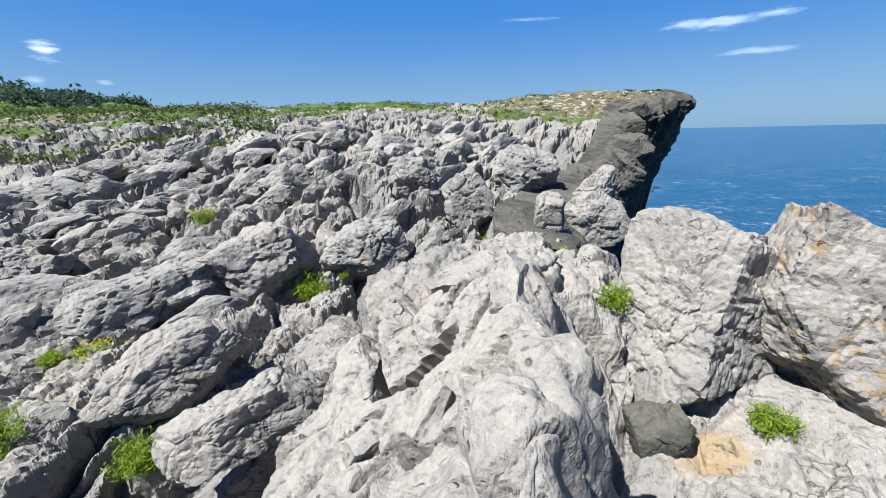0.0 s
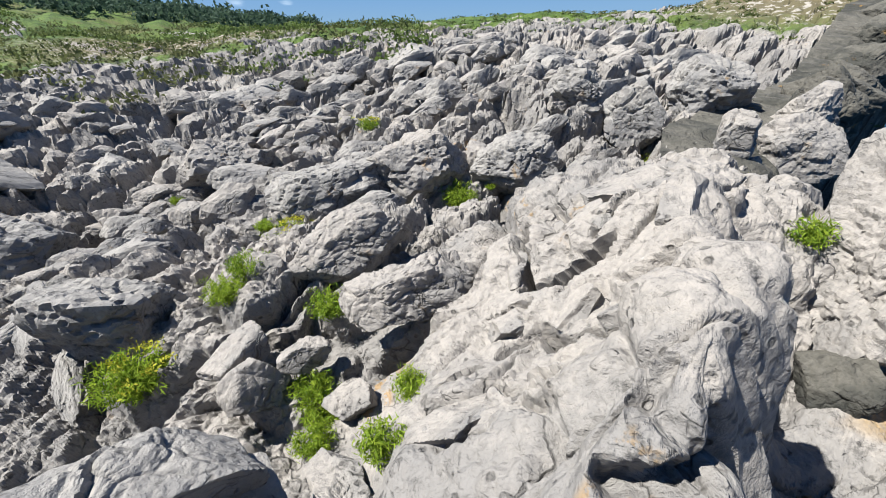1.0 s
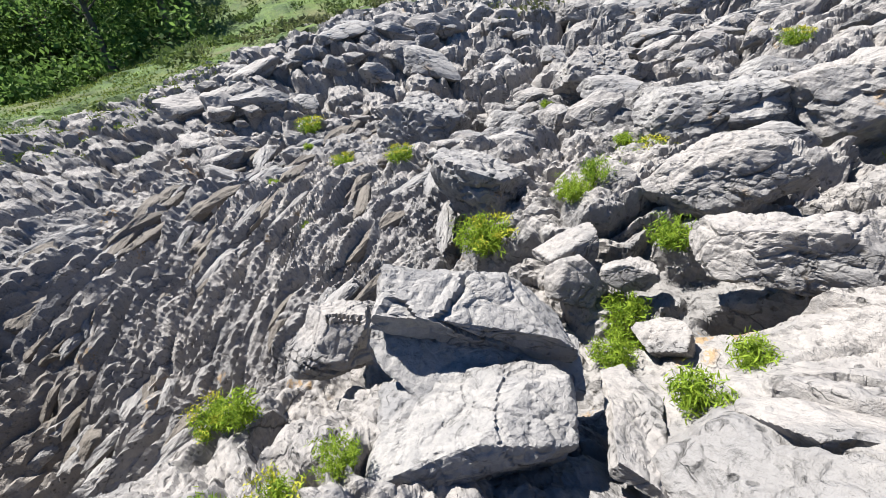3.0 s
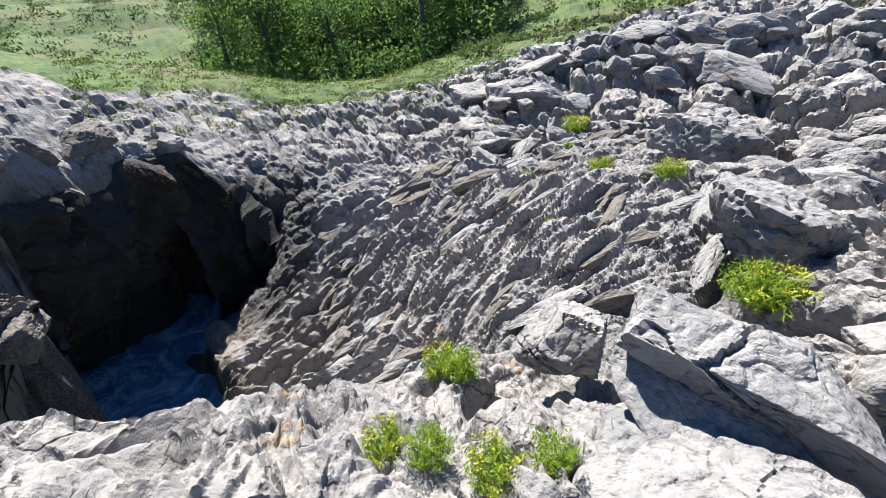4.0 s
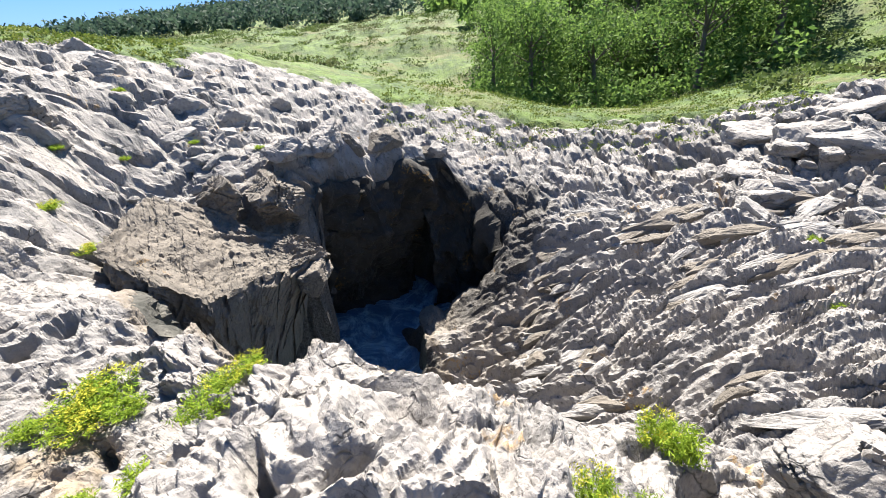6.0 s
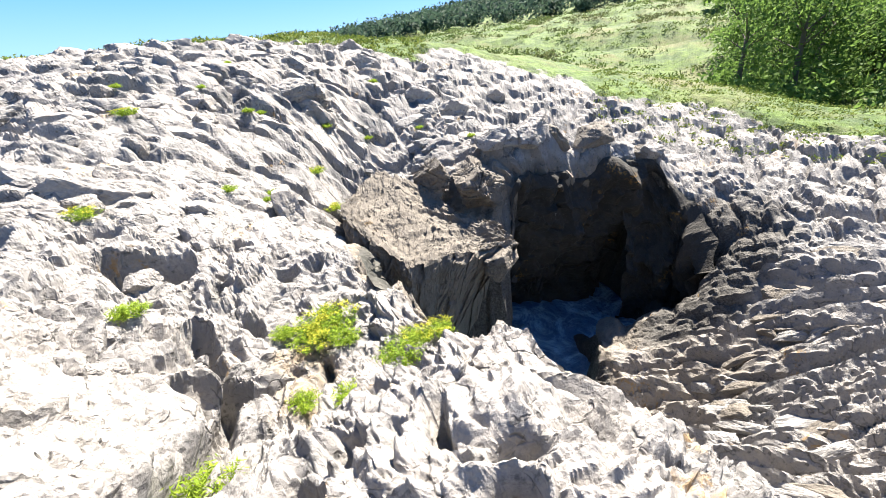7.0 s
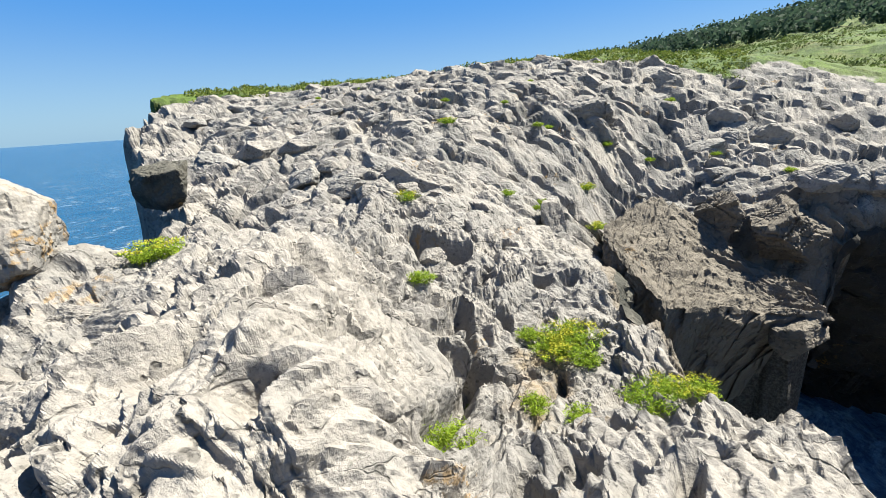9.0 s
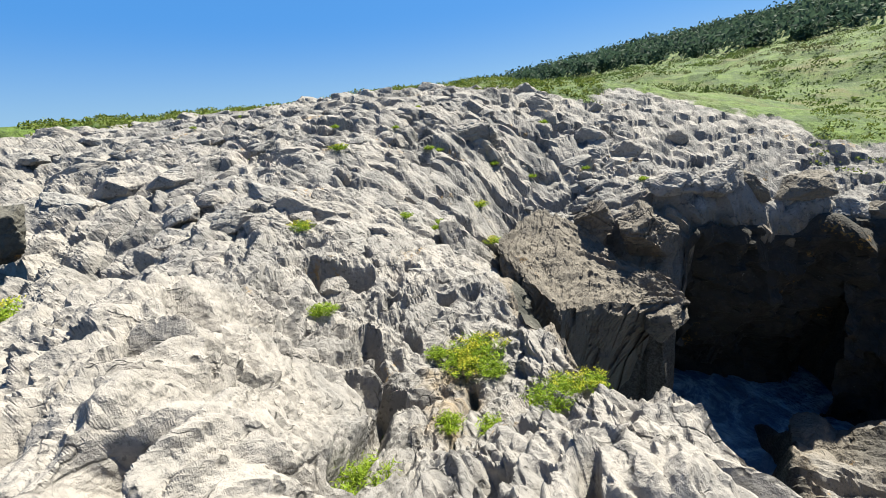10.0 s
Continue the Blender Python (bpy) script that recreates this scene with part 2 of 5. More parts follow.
LEAVES = leafage("tree_leaves", (0.022, 0.06, 0.016), (0.15, 0.235, 0.055), 0.45)
# distant woods: the haze before them is put into a bluish leaf colour
HAZED_WOODS = leafage("hazed_far_leaves", (0.032, 0.058, 0.042), (0.06, 0.095, 0.06), 0.35)
SCRUB = leafage("scrub_leaves", (0.04, 0.07, 0.02), (0.10, 0.14, 0.036), 0.35, (0.085, 0.095, 0.04))
SAMPHIRE = leafage("samphire_leaves", (0.08, 0.16, 0.016), (0.26, 0.34, 0.036), 0.45)
FLOWERS = leafage("samphire_flowers", (0.28, 0.29, 0.025), (0.38, 0.36, 0.045), 0.3)
GRASS = leafage("grass_blades", (0.0525, 0.0975, 0.015), (0.165, 0.188, 0.045), 0.3)


def bark():
    s = Shader("bark")
    rough = s.noise(6.0, 6, 0.7, stretch=(1.0, 1.0, 0.25))
    return s.set(Base_Color=s.mix(rough, (0.0375, 0.03, 0.0225), (0.12, 0.0975, 0.075)), Roughness=0.9, Normal=s.bump(rough, 0.7, 0.05))


BARK = bark()

# ---- the lie of the land ----
def lattice(ix, iy, seed):
    """Repeatable random numbers from 0 to 1 for whole-numbered places."""
    h = (ix.astype(np.int64) * 374761393 + iy.astype(np.int64) * 668265263 + seed * 974634541) & 0x7FFFFFFF
    h = ((h ^ (h >> 13)) * 1274126177) & 0x7FFFFFFF
    h = ((h ^ (h >> 15)) * 1103515245) & 0x7FFFFFFF
    return ((h ^ (h >> 12)) & 0xFFFFF) / float(0xFFFFF)


def swell(x, y, seed):
    """Smooth gradient noise of unit wavelength, about -1 to 1."""
    ix, iy = np.floor(x), np.floor(y)
    fx, fy = x - ix, y - iy
    ux, uy = fx * fx * fx * (fx * (fx * 6 - 15) + 10), fy * fy * fy * (fy * (fy * 6 - 15) + 10)
    corner = []
    for dx in (0, 1):
        for dy in (0, 1):
            turn = lattice(ix + dx, iy + dy, seed) * 6.2831853
            corner.append(np.cos(turn) * (fx - dx) + np.sin(turn) * (fy - dy))
    return 1.5 * ((corner[0] * (1 - uy) + corner[1] * uy) * (1 - ux) + (corner[2] * (1 - uy) + corner[3] * uy) * ux)


def fractal(x, y, seed, octaves=4, gain=0.5):
    total, size = 0.0, 1.0
    for n in range(octaves):
        total, size = total + size * swell(x * 2.03**n + 7.3 * n, y * 2.03**n - 3.1 * n, seed + n), size * gain
    return total


def crests(x, y, seed, octaves=4, gain=0.5):
    """Sharp-crested noise, 0 to about 1."""
    total, size, weight, top = 0.0, 1.0, 1.0, 0.0
    for n in range(octaves):
        one = (1 - np.minimum(np.abs(swell(x * 2.07**n + 5.7 * n, y * 2.07**n + 1.9 * n, seed + n)), 1)) ** 2
        total, top = total + size * one * weight, top + size
        weight, size = np.clip(one * 1.6, 0, 1), size * gain
    return total / top


def blocks(x, y, seed):
    """Irregular cells: the distance to the nearest centre, the gap to the next one, a random number, and the way from the centre."""
    ix, iy = np.floor(x), np.floor(y)
    one, two = np.full(x.shape, 9.0), np.full(x.shape, 9.0)
    mark, ax, ay = np.zeros(x.shape), np.zeros(x.shape), np.zeros(x.shape)
    for dx in (-1, 0, 1):
        for dy in (-1, 0, 1):
            cx, cy = ix + dx, iy + dy
            px, py = x - cx - lattice(cx, cy, seed), y - cy - lattice(cx, cy, seed + 71)
            d = np.sqrt(px * px + py * py)
            near = d < one
            two = np.where(near, one, np.minimum(two, d))
            mark, ax, ay = np.where(near, lattice(cx, cy, seed + 143), mark), np.where(near, px, ax), np.where(near, py, ay)
            one = np.where(near, d, one)
    return one, two - one, mark, ax, ay


def ease(v, low, high):
    v = np.clip((v - low) / (high - low), 0, 1)
    return v * v * (3 - 2 * v)


def spot(x, y, cx, cy, rx, ry=None, turn=0.0):
    """A soft patch: 1 in its middle, 0 well outside."""
    c, s = math.cos(radians(turn)), math.sin(radians(turn))
    u, v = (x - cx) * c + (y - cy) * s, (y - cy) * c - (x - cx) * s
    return np.exp(-((u / rx) ** 2 + (v / (ry or rx)) ** 2))


def inside(x, y, ring):
    """The distance to a closed line, counted positive inside it."""
    best, odd = np.full(x.shape, 1e9), np.zeros(x.shape, bool)
    for (ax, ay), (bx, by) in zip(ring, ring[1:] + ring[:1]):
        ex, ey = bx - ax, by - ay
        k = np.clip(((x - ax) * ex + (y - ay) * ey) / (ex * ex + ey * ey), 0, 1)
        best = np.minimum(best, (x - ax - k * ex) ** 2 + (y - ay - k * ey) ** 2)
        if ay != by:
            odd ^= ((ay > y) != (by > y)) & (x < ax + (y - ay) / (by - ay) * ex)
    return np.where(odd, 1, -1) * np.sqrt(best)


LEVELS = []


def level(x, y, z, reach):
    """The ground lies at about this height within this reach."""
    LEVELS.append((x, y, z, reach))


# the ridge underfoot, from the stand southwards
level(0.0, -0.6, -1.9, 0.6), level(0.0, 0.2, -1.65, 0.3), level(0.35, -2.95, -2.2, 0.5), level(-0.65, -3.7, -2.28, 0.6), level(-0.3, -4.65, -2.3, 0.5), level(0.5, -4.6, -2.3, 0.5), level(-1.2, -2.9, -1.9, 0.3), level(-0.92, -4.2, -2.12, 0.3), level(-0.62, -5.3, -2.15, 0.4), level(-0.6, -6.4, -2.2, 0.4)
level(-0.95, -1.57, -1.68, 0.35), level(-0.62, -2.0, -1.6, 0.35), level(-0.75, -2.63, -1.8, 0.35), level(-0.09, -2.6, -1.84, 0.35), level(0.85, -3.55, -2.25, 0.4), level(1.2, -4.2, -1.95, 0.4)
level(-1.25, -2.35, -1.92, 0.4), level(-1.47, -1.5, -2.0, 0.4), level(-1.85, -1.15, -2.3, 0.35), level(-1.47, -0.62, -2.0, 0.3), level(-2.7, -1.0, -2.75, 0.4), level(-0.1, -7.9, -2.05, 1.0)
level(1.03, -1.93, -1.04, 0.35), level(0.66, -1.95, -1.33, 0.25), level(0.42, -2.2, -1.72, 0.25), level(1.7, -2.63, -1.02, 0.5), level(1.8, -3.32, -1.08, 0.5), level(1.45, -4.9, -1.9, 0.5)
level(2.9, -2.5, -1.4, 0.7), level(3.9, -3.2, -1.05, 0.4), level(3.9, -4.2, -1.6, 0.6)
level(5.0, -4.7, -2.2, 0.6), level(4.7, -2.4, -1.6, 0.6), level(2.6, -6.1, -1.1, 1.2), level(3.6, -8.9, -0.3, 1.5), level(0.95, -1.15, -1.5, 0.5), level(4.2, -1.0, -1.6, 1.2)
# the southern dome
level(-0.7, -11.7, -0.35, 2.0), level(-3.6, -13.2, -0.65, 2.0), level(-2.5, -15.1, 0.8, 2.0), level(-4.9, -9.7, -1.75, 0.4), level(-6.5, -9.9, -1.5, 0.35), level(-8.0, -9.75, -1.75, 0.35), level(-9.4, -9.25, -2.2, 0.35), level(-6.9, -8.2, -6.7, 0.25), level(-7.8, -7.8, -6.4, 0.25), level(-8.8, -7.3, -5.7, 0.25)
level(-2.9, -12.0, -1.9, 0.7), level(-0.5, -9.8, -1.75, 0.7), level(-6.8, -10.4, -2.25, 0.8), level(-8.2, -10.2, -2.8, 0.8), level(-10.4, -9.6, -3.1, 0.9), level(-12.7, -7.1, -3.6, 1.5)
level(-12.0, -14.4, -0.9, 2.5), level(-15.4, -12.2, -2.0, 2.5), level(-7.8, -17.0, 0.6, 2.5), level(-4.9, -18.2, 1.2, 2.5)
level(-1.5, -18.8, 1.65, 3.0), level(2.0, -18.6, 1.7, 3.0), level(5.6, -17.8, 1.55, 3.0), level(8.5, -14.2, 1.0, 2.0), level(10.8, -11.8, 0.75, 1.5)
# the slab in front and the rocks about it
level(0.2, 1.05, -0.93, 0.22), level(0.42, 1.0, -1.0, 0.2), level(0.52, 1.5, -1.05, 0.25), level(-0.05, 0.78, -1.2, 0.2), level(0.15, 0.55, -1.42, 0.25), level(-0.3, 1.05, -1.5, 0.25), level(-0.52, 0.8, -1.68, 0.3)
level(-0.77, 1.48, -1.87, 0.3), level(-0.2, 1.6, -1.62, 0.3), level(0.1, 1.55, -1.25, 0.25), level(0.06, 2.12, -1.42, 0.25), level(-0.2, 2.45, -1.5, 0.25), level(0.45, 2.35, -1.1, 0.25), level(0.68, 2.12, -1.16, 0.15), level(0.06, 2.75, -1.12, 0.3)
level(-0.36, 2.92, -1.3, 0.3), level(-0.6, 2.98, -1.48, 0.3), level(0.2, 3.15, -1.05, 0.4), level(0.65, 2.75, -1.02, 0.25), level(0.9, 3.3, -1.02, 0.3), level(-0.69, 1.85, -1.86, 0.3)
level(0.82, 2.2, -1.7, 0.08), level(0.69, 1.5, -1.62, 0.08), level(0.6, 0.95, -1.55, 0.1), level(1.05, 2.4, -2.3, 0.2), level(1.0, 1.75, -2.3, 0.2), level(0.9, 1.1, -2.2, 0.2), level(0.65, 0.4, -1.75, 0.3)
level(-1.3, 3.3, -1.85, 0.4), level(-1.15, 2.3, -2.05, 0.4), level(-2.4, 2.5, -2.1, 0.4), level(-1.6, 1.1, -2.55, 0.5), level(-2.7, 2.0, -2.15, 0.4), level(-1.55, 1.75, -2.6, 0.35)
level(1.1, 4.0, -1.1, 0.4), level(0.3, 4.25, -1.15, 0.4), level(-0.45, 3.8, -1.35, 0.4), level(-0.7, 5.1, -1.95, 0.6), level(-3.6, 3.7, -1.9, 0.9), level(-0.6, 6.0, -1.7, 1.0)
level(1.75, 2.3, -2.1, 0.3), level(2.2, 3.6, -1.7, 0.4), level(3.2, 3.2, -1.7, 0.5), level(2.25, 2.1, -1.98, 0.3), level(1.75, 1.4, -2.0, 0.4), level(3.0, 1.5, -1.85, 0.6)
level(-1.9, 0.0, -2.2, 0.4), level(-1.3, 0.4, -2.4, 0.3), level(-2.4, -0.5, -2.8, 0.35)
# the northern field
level(-1.0, 8.7, -0.7, 1.3), level(-6.5, 8.3, -1.75, 2.0), level(-6.4, 11.4, -1.3, 2.0), level(-6.0, 5.4, -2.3, 1.5), level(2.4, 7.6, -1.0, 0.8)
level(-0.7, 14.0, -0.1, 2.0), level(-3.4, 14.6, 0.05, 2.0), level(-5.9, 13.8, -0.15, 2.0), level(3.6, 13.0, -1.0, 1.5), level(-28.0, 31.0, 1.6, 6.0), level(-52.0, 56.0, 2.6, 15.0), level(-62.0, 40.0, 2.4, 12.0), level(0.0, 28.0, 1.65, 6.0)
level(-10.0, 27.0, 1.55, 6.0), level(-17.0, 25.0, 1.4, 6.0), level(6.0, 27.0, 1.95, 4.0), level(10.5, 23.6, 2.0, 3.0)
# the western slopes
level(-8.9, 4.2, -3.2, 1.5), level(-6.0, 2.9, -2.55, 1.0), level(-4.0, 1.9, -2.65, 0.7), level(-3.4, 0.9, -2.9, 0.7), level(-6.5, 1.3, -2.75, 1.0)
level(-4.5, 0.2, -3.1, 0.6), level(-5.8, -0.7, -3.5, 0.8), level(-5.0, -1.6, -4.4, 0.7), level(-11.7, 0.9, -3.1, 1.5), level(-14.4, -3.5, -3.5, 1.5)
level(-9.6, -5.2, -4.4, 0.9), level(-10.8, -8.3, -3.1, 0.7), level(-10.9, -6.4, -3.6, 0.6), level(-1.85, -10.35, -3.1, 0.4), level(-2.7, -10.25, -3.25, 0.4), level(-3.7, -9.7, -3.4, 0.4), level(-4.3, -8.9, -3.7, 0.3), level(-2.4, -9.4, -4.0, 0.3), level(-8.5, -2.5, -4.2, 1.2), level(-8.7, -6.6, -5.2, 0.5), level(-7.6, -7.1, -6.1, 0.4), level(-5.3, -5.2, -6.4, 0.8), level(-6.7, -7.2, -6.5, 0.5)
level(-14.5, 2.6, -1.4, 1.5), level(-16.0, -2.0, -2.5, 1.5), level(-18.0, -5.5, -2.9, 2.0), level(-20.0, -9.0, -2.9, 2.0), level(-22.0, -13.0, -2.7, 3.0)
level(-3.9, -1.6, -4.5, 0.5), level(-4.4, -0.65, -3.35, 0.4), level(-14.0, 8.0, -1.2, 2.5)
# meadows, the wooded hollow and the hills
level(-36.0, -12.0, -4.4, 8.0), level(-38.0, -27.0, -3.7, 8.0), level(-34.0, -42.0, 0.0, 9.0), level(-24.0, -34.0, 0.2, 7.0), level(-50.0, -48.0, 4.0, 12.0)
level(-78.0, -72.0, 10.0, 22.0), level(-34.0, 6.0, -0.5, 7.0), level(-46.0, 10.0, 4.0, 10.0), level(-30.0, 20.0, 0.8, 9.0), level(-60.0, -5.0, 6.0, 14.0)
level(-40.0, 60.0, 3.0, 20.0), level(10.0, 60.0, 2.2, 18.0), level(0.0, -45.0, 2.6, 14.0), level(20.0, -40.0, 2.0, 14.0), level(-25.0, -75.0, 6.0, 20.0)
level(-120.0, -330.0, 41.0, 80.0), level(-230.0, -270.0, 50.0, 80.0), level(-20.0, -340.0, 26.0, 70.0), level(-330.0, -120.0, 60.0, 90.0)
level(-230.0, 330.0, 14.0, 70.0), level(-350.0, 190.0, 24.0, 90.0), level(-90.0, 380.0, 10.0, 70.0), level(-320.0, 30.0, 50.0, 80.0), level(-120.0, -110.0, 14.0, 30.0)

# the sea pool's rim, and the coast
POOL = [(-4.95, -9.2), (-6.6, -9.4), (-8.1, -9.3), (-9.2, -8.9), (-9.8, -8.0), (-9.7, -7.2), (-9.1, -6.85), (-8.4, -7.15), (-7.6, -7.6), (-6.9, -7.95), (-6.2, -7.1), (-5.6, -6.2), (-4.6, -5.0),
        (-3.7, -3.6), (-3.1, -2.5), (-2.3, -2.05), (-1.6, -2.8), (-1.15, -3.8), (-0.85, -5.2), (-0.95, -7.4), (-0.95, -9.3), (-1.3, -9.95), (-2.3, -9.25), (-3.0, -8.85), (-3.7, -8.55), (-4.3, -8.3), (-4.75, -8.7)]
COAST = [(1.75, 4.7), (2.5, 4.45), (3.5, 3.95), (4.7, 2.8), (5.6, 0.0), (5.0, -3.2), (5.9, -6.2), (8.6, -8.4), (11.3, -11.3), (13.5, -14.0), (18.0, -22.0), (60.0, -85.0), (200.0, -520.0), (900.0, -520.0),
         (900.0, 900.0), (-300.0, 900.0), (-100.0, 480.0), (0.0, 75.0), (14.0, 34.0), (13.6, 24.0), (12.4, 22.0), (9.0, 20.0), (5.6, 13.0), (3.2, 8.0), (1.9, 6.0)]
SEA = -7.5


def lie(x, y):
    """A smooth surface through all the levels."""
    px, py, pz, reach = np.array(LEVELS).T
    bend = lambda u, v, k: np.sqrt((u - px[k]) ** 2 + (v - py[k]) ** 2 + (0.6 * reach[k]) ** 2)  # noqa: E731
    count = len(px)
    system = np.zeros((count + 1, count + 1))
    system[:count, :count] = np.stack([bend(px, py, k) for k in range(count)], 1)
    system[count, :count] = system[:count, count] = 1.0
    share = np.linalg.solve(system, np.append(pz, 0.0))
    z = np.full(x.shape, share[count])
    for k in range(count):
        z = z + share[k] * bend(x, y, k)
    return z


def facets(x, y, size, seed, steep=1.2, soft=0.10, mesh=0.01):
    """Broken faces of about this size, each with its own height and tilt; also the gap to the next face. mesh: the width of the ground's own faces."""
    one, gap, mark, ax, ay = blocks(x / size, y / size, seed)
    key = np.floor(mark * 65535)
    tilt = steep * ((lattice(key, key * 0, seed + 5) - 0.5) * ax + (lattice(key, key * 0 + 1, seed + 6) - 0.5) * ay)
    return size * ((mark - 0.5) * 0.55 + tilt) * np.minimum(gap / np.maximum(soft, 2.2 * mesh / size), 1.0) * np.clip(size / (2.5 * mesh) - 0.5, 0, 1), gap


CRACKS = []


def crack(width, depth, *line):
    CRACKS.append((width, depth, line))


# splits in the pale slab and the rocks beside it
crack(0.03, 0.25, (-0.66, 3.2), (-0.5, 2.62), (-0.45, 2.36))
crack(0.09, 0.4, (-1.49, 2.1), (-1.2, 2.3), (-0.95, 2.6), (-0.86, 3.01))
crack(0.03, 0.16, (-0.45, 2.36), (-0.18, 2.31))
crack(0.03, 0.16, (-0.3, 1.99), (-0.08, 1.78), (0.03, 1.79), (0.2, 1.69))
crack(0.03, 0.12, (-0.24, 1.9), (-0.12, 1.72))
crack(0.03, 0.1, (-0.41, 3.24), (-0.19, 2.82), (0.05, 2.59))
crack(0.03, 0.14, (-0.03, 2.54), (0.27, 2.8), (0.6, 3.3))
crack(0.03, 0.1, (-0.65, 1.07), (-0.44, 1.05))
crack(0.03, 0.14, (0.02, 0.69), (0.21, 0.71))
crack(0.03, 0.12, (-0.56, 1.8), (-0.28, 1.98), (0.06, 1.71))
crack(0.03, 0.1, (0.26, 0.74), (0.37, 0.82), (0.51, 0.97))
crack(0.03, 0.08, (-0.24, 0.81), (-0.09, 0.85))
crack(0.03, 0.1, (-0.78, 1.3), (-0.5, 1.42), (-0.3, 1.38))
crack(0.03, 0.08, (0.3, 1.9), (0.28, 1.5), (0.35, 1.25))
crack(0.03, 0.08, (-0.35, 1.25), (-0.2, 1.0), (-0.22, 0.85))
crack(0.06, 0.35, (0.62, -2.3), (0.66, -3.2), (0.68, -4.0), (0.85, -4.6))
crack(0.04, 0.2, (0.2, -2.9), (0.0, -3.6), (-0.1, -4.1))


# long, half width, turn and depth of the hollows in the pale slab
HOLLOWS = [(-0.09, 2.38, 0.2, 0.06, 20, 0.2), (0.11, 0.9, 0.05, 0.11, -25, 0.06), (-0.2, 1.35, 0.1, 0.035, -15, 0.14), (-0.72, 1.60, 0.14, 0.05, 30, 0.16), (0.09, 2.8, 0.05, 0.04, 35, 0.1), (-0.11, 1.83, 0.1, 0.045, 15, 0.15),
           (-0.4, 1.36, 0.04, 0.03, 20, 0.08), (0.30, 2.05, 0.12, 0.08, 60, 0.08), (-0.45, 2.15, 0.12, 0.05, 35, 0.1), (0.42, 2.75, 0.05, 0.13, 10, 0.1), (0.62, -3.9, 0.16, 0.10, 60, 0.3), (1.15, -2.9, 0.16, 0.12, 20, 0.35), (1.55, -2.35, 0.12, 0.18, 10, 0.4), (2.1, -2.7, 0.2, 0.14, 40, 0.4),
           (0.95, -4.5, 0.3, 0.16, 80, 0.45), (0.45, -1.9, 0.1, 0.06, 30, 0.14), (0.15, -2.2, 0.08, 0.05, 70, 0.12), (-0.85, -1.4, 0.16, 0.09, 20, 0.25), (1.3, -5.6, 0.35, 0.18, 10, 0.4), (-1.2, -12.4, 0.7, 0.28, 5, 0.5),
           (1.2, -12.2, 0.5, 0.22, -8, 0.45), (3.3, -11.0, 0.6, 0.25, 20, 0.5), (-3.6, -14.6, 0.6, 0.2, 0, 0.4), (0.4, -15.2, 0.6, 0.25, 10, 0.45), (2.9, -6.8, 0.4, 0.25, 40, 0.45), (-2.25, -0.75, 0.25, 0.2, 20, 0.3)]


def pillows(x, y, size, seed, steep=0.8, soft=0.4, mesh=0.01, tall=0.5):
    """Rounded blocks of about this size with deep gaps between them; also the gap to the next block."""
    one, gap, mark, ax, ay = blocks(x / size, y / size, seed)
    key = np.floor(mark * 65535)
    tilt = steep * ((lattice(key, key * 0, seed + 5) - 0.5) * ax + (lattice(key, key * 0 + 1, seed + 6) - 0.5) * ay)
    shoulder = 1 - (1 - np.minimum(gap / np.maximum(soft, 2.5 * mesh / size), 1.0)) ** 2.2
    return size * ((0.22 + tall * mark + tilt) * shoulder - 0.35) * np.clip(size / (2.5 * mesh) - 0.5, 0, 1), gap


def karst_relief(x, y, far):
    """Knobbly, fissured limestone whose beds strike to the north-east."""
    mesh = 0.0026 * far
    warp = 0.24 * swell(x * 0.9, y * 0.9, 11) + 0.09 * swell(x * 3, y * 3, 13) + 0.03 * swell(x * 9, y * 9, 15)
    warp2 = 0.24 * swell(x * 0.9, y * 0.9, 12) + 0.09 * swell(x * 3, y * 3, 14) + 0.03 * swell(x * 9, y * 9, 16)
    wx, wy = x + warp, y + warp2
    gx, gy = 0.86 * wx - 0.5 * wy, 0.62 * (0.5 * wx + 0.86 * wy)
    large, gap1 = pillows(gx, gy, 1.3, 21, 0.9, 0.6, mesh, 0.3)
    medium, gap2 = pillows(gx + 3, gy * 0.9, 0.56, 22, 1.1, 0.5, mesh, 0.35)
    knobs = pillows(gx + 1.5 * warp2, gy + 5, 0.2, 25, 1.2, 0.6, mesh)[0]
    small = facets(gx + 2 * warp2, gy, 0.17, 23, 1.5, 0.2, mesh)[0]
    tiny = facets(wx, wy + 2 * warp, 0.075, 24, 1.5, 0.25, mesh)[0]
    seams = np.exp(-((gap1 / 0.1) ** 2)) * 0.3 + np.exp(-((gap2 / 0.16) ** 2)) * 0.14
    runnels = crests(gx / 0.13, gy / 0.5, 36, 2, 0.5) * np.clip(0.13 / (3 * mesh) - 0.3, 0, 1)
    size = np.clip(far / 6, 0.55, 1.2)
    return 0.5 * size * large + 0.62 * medium + 0.5 * knobs + 0.7 * small + 0.6 * tiny - 0.06 * (runnels - 0.5) - 0.9 * seams


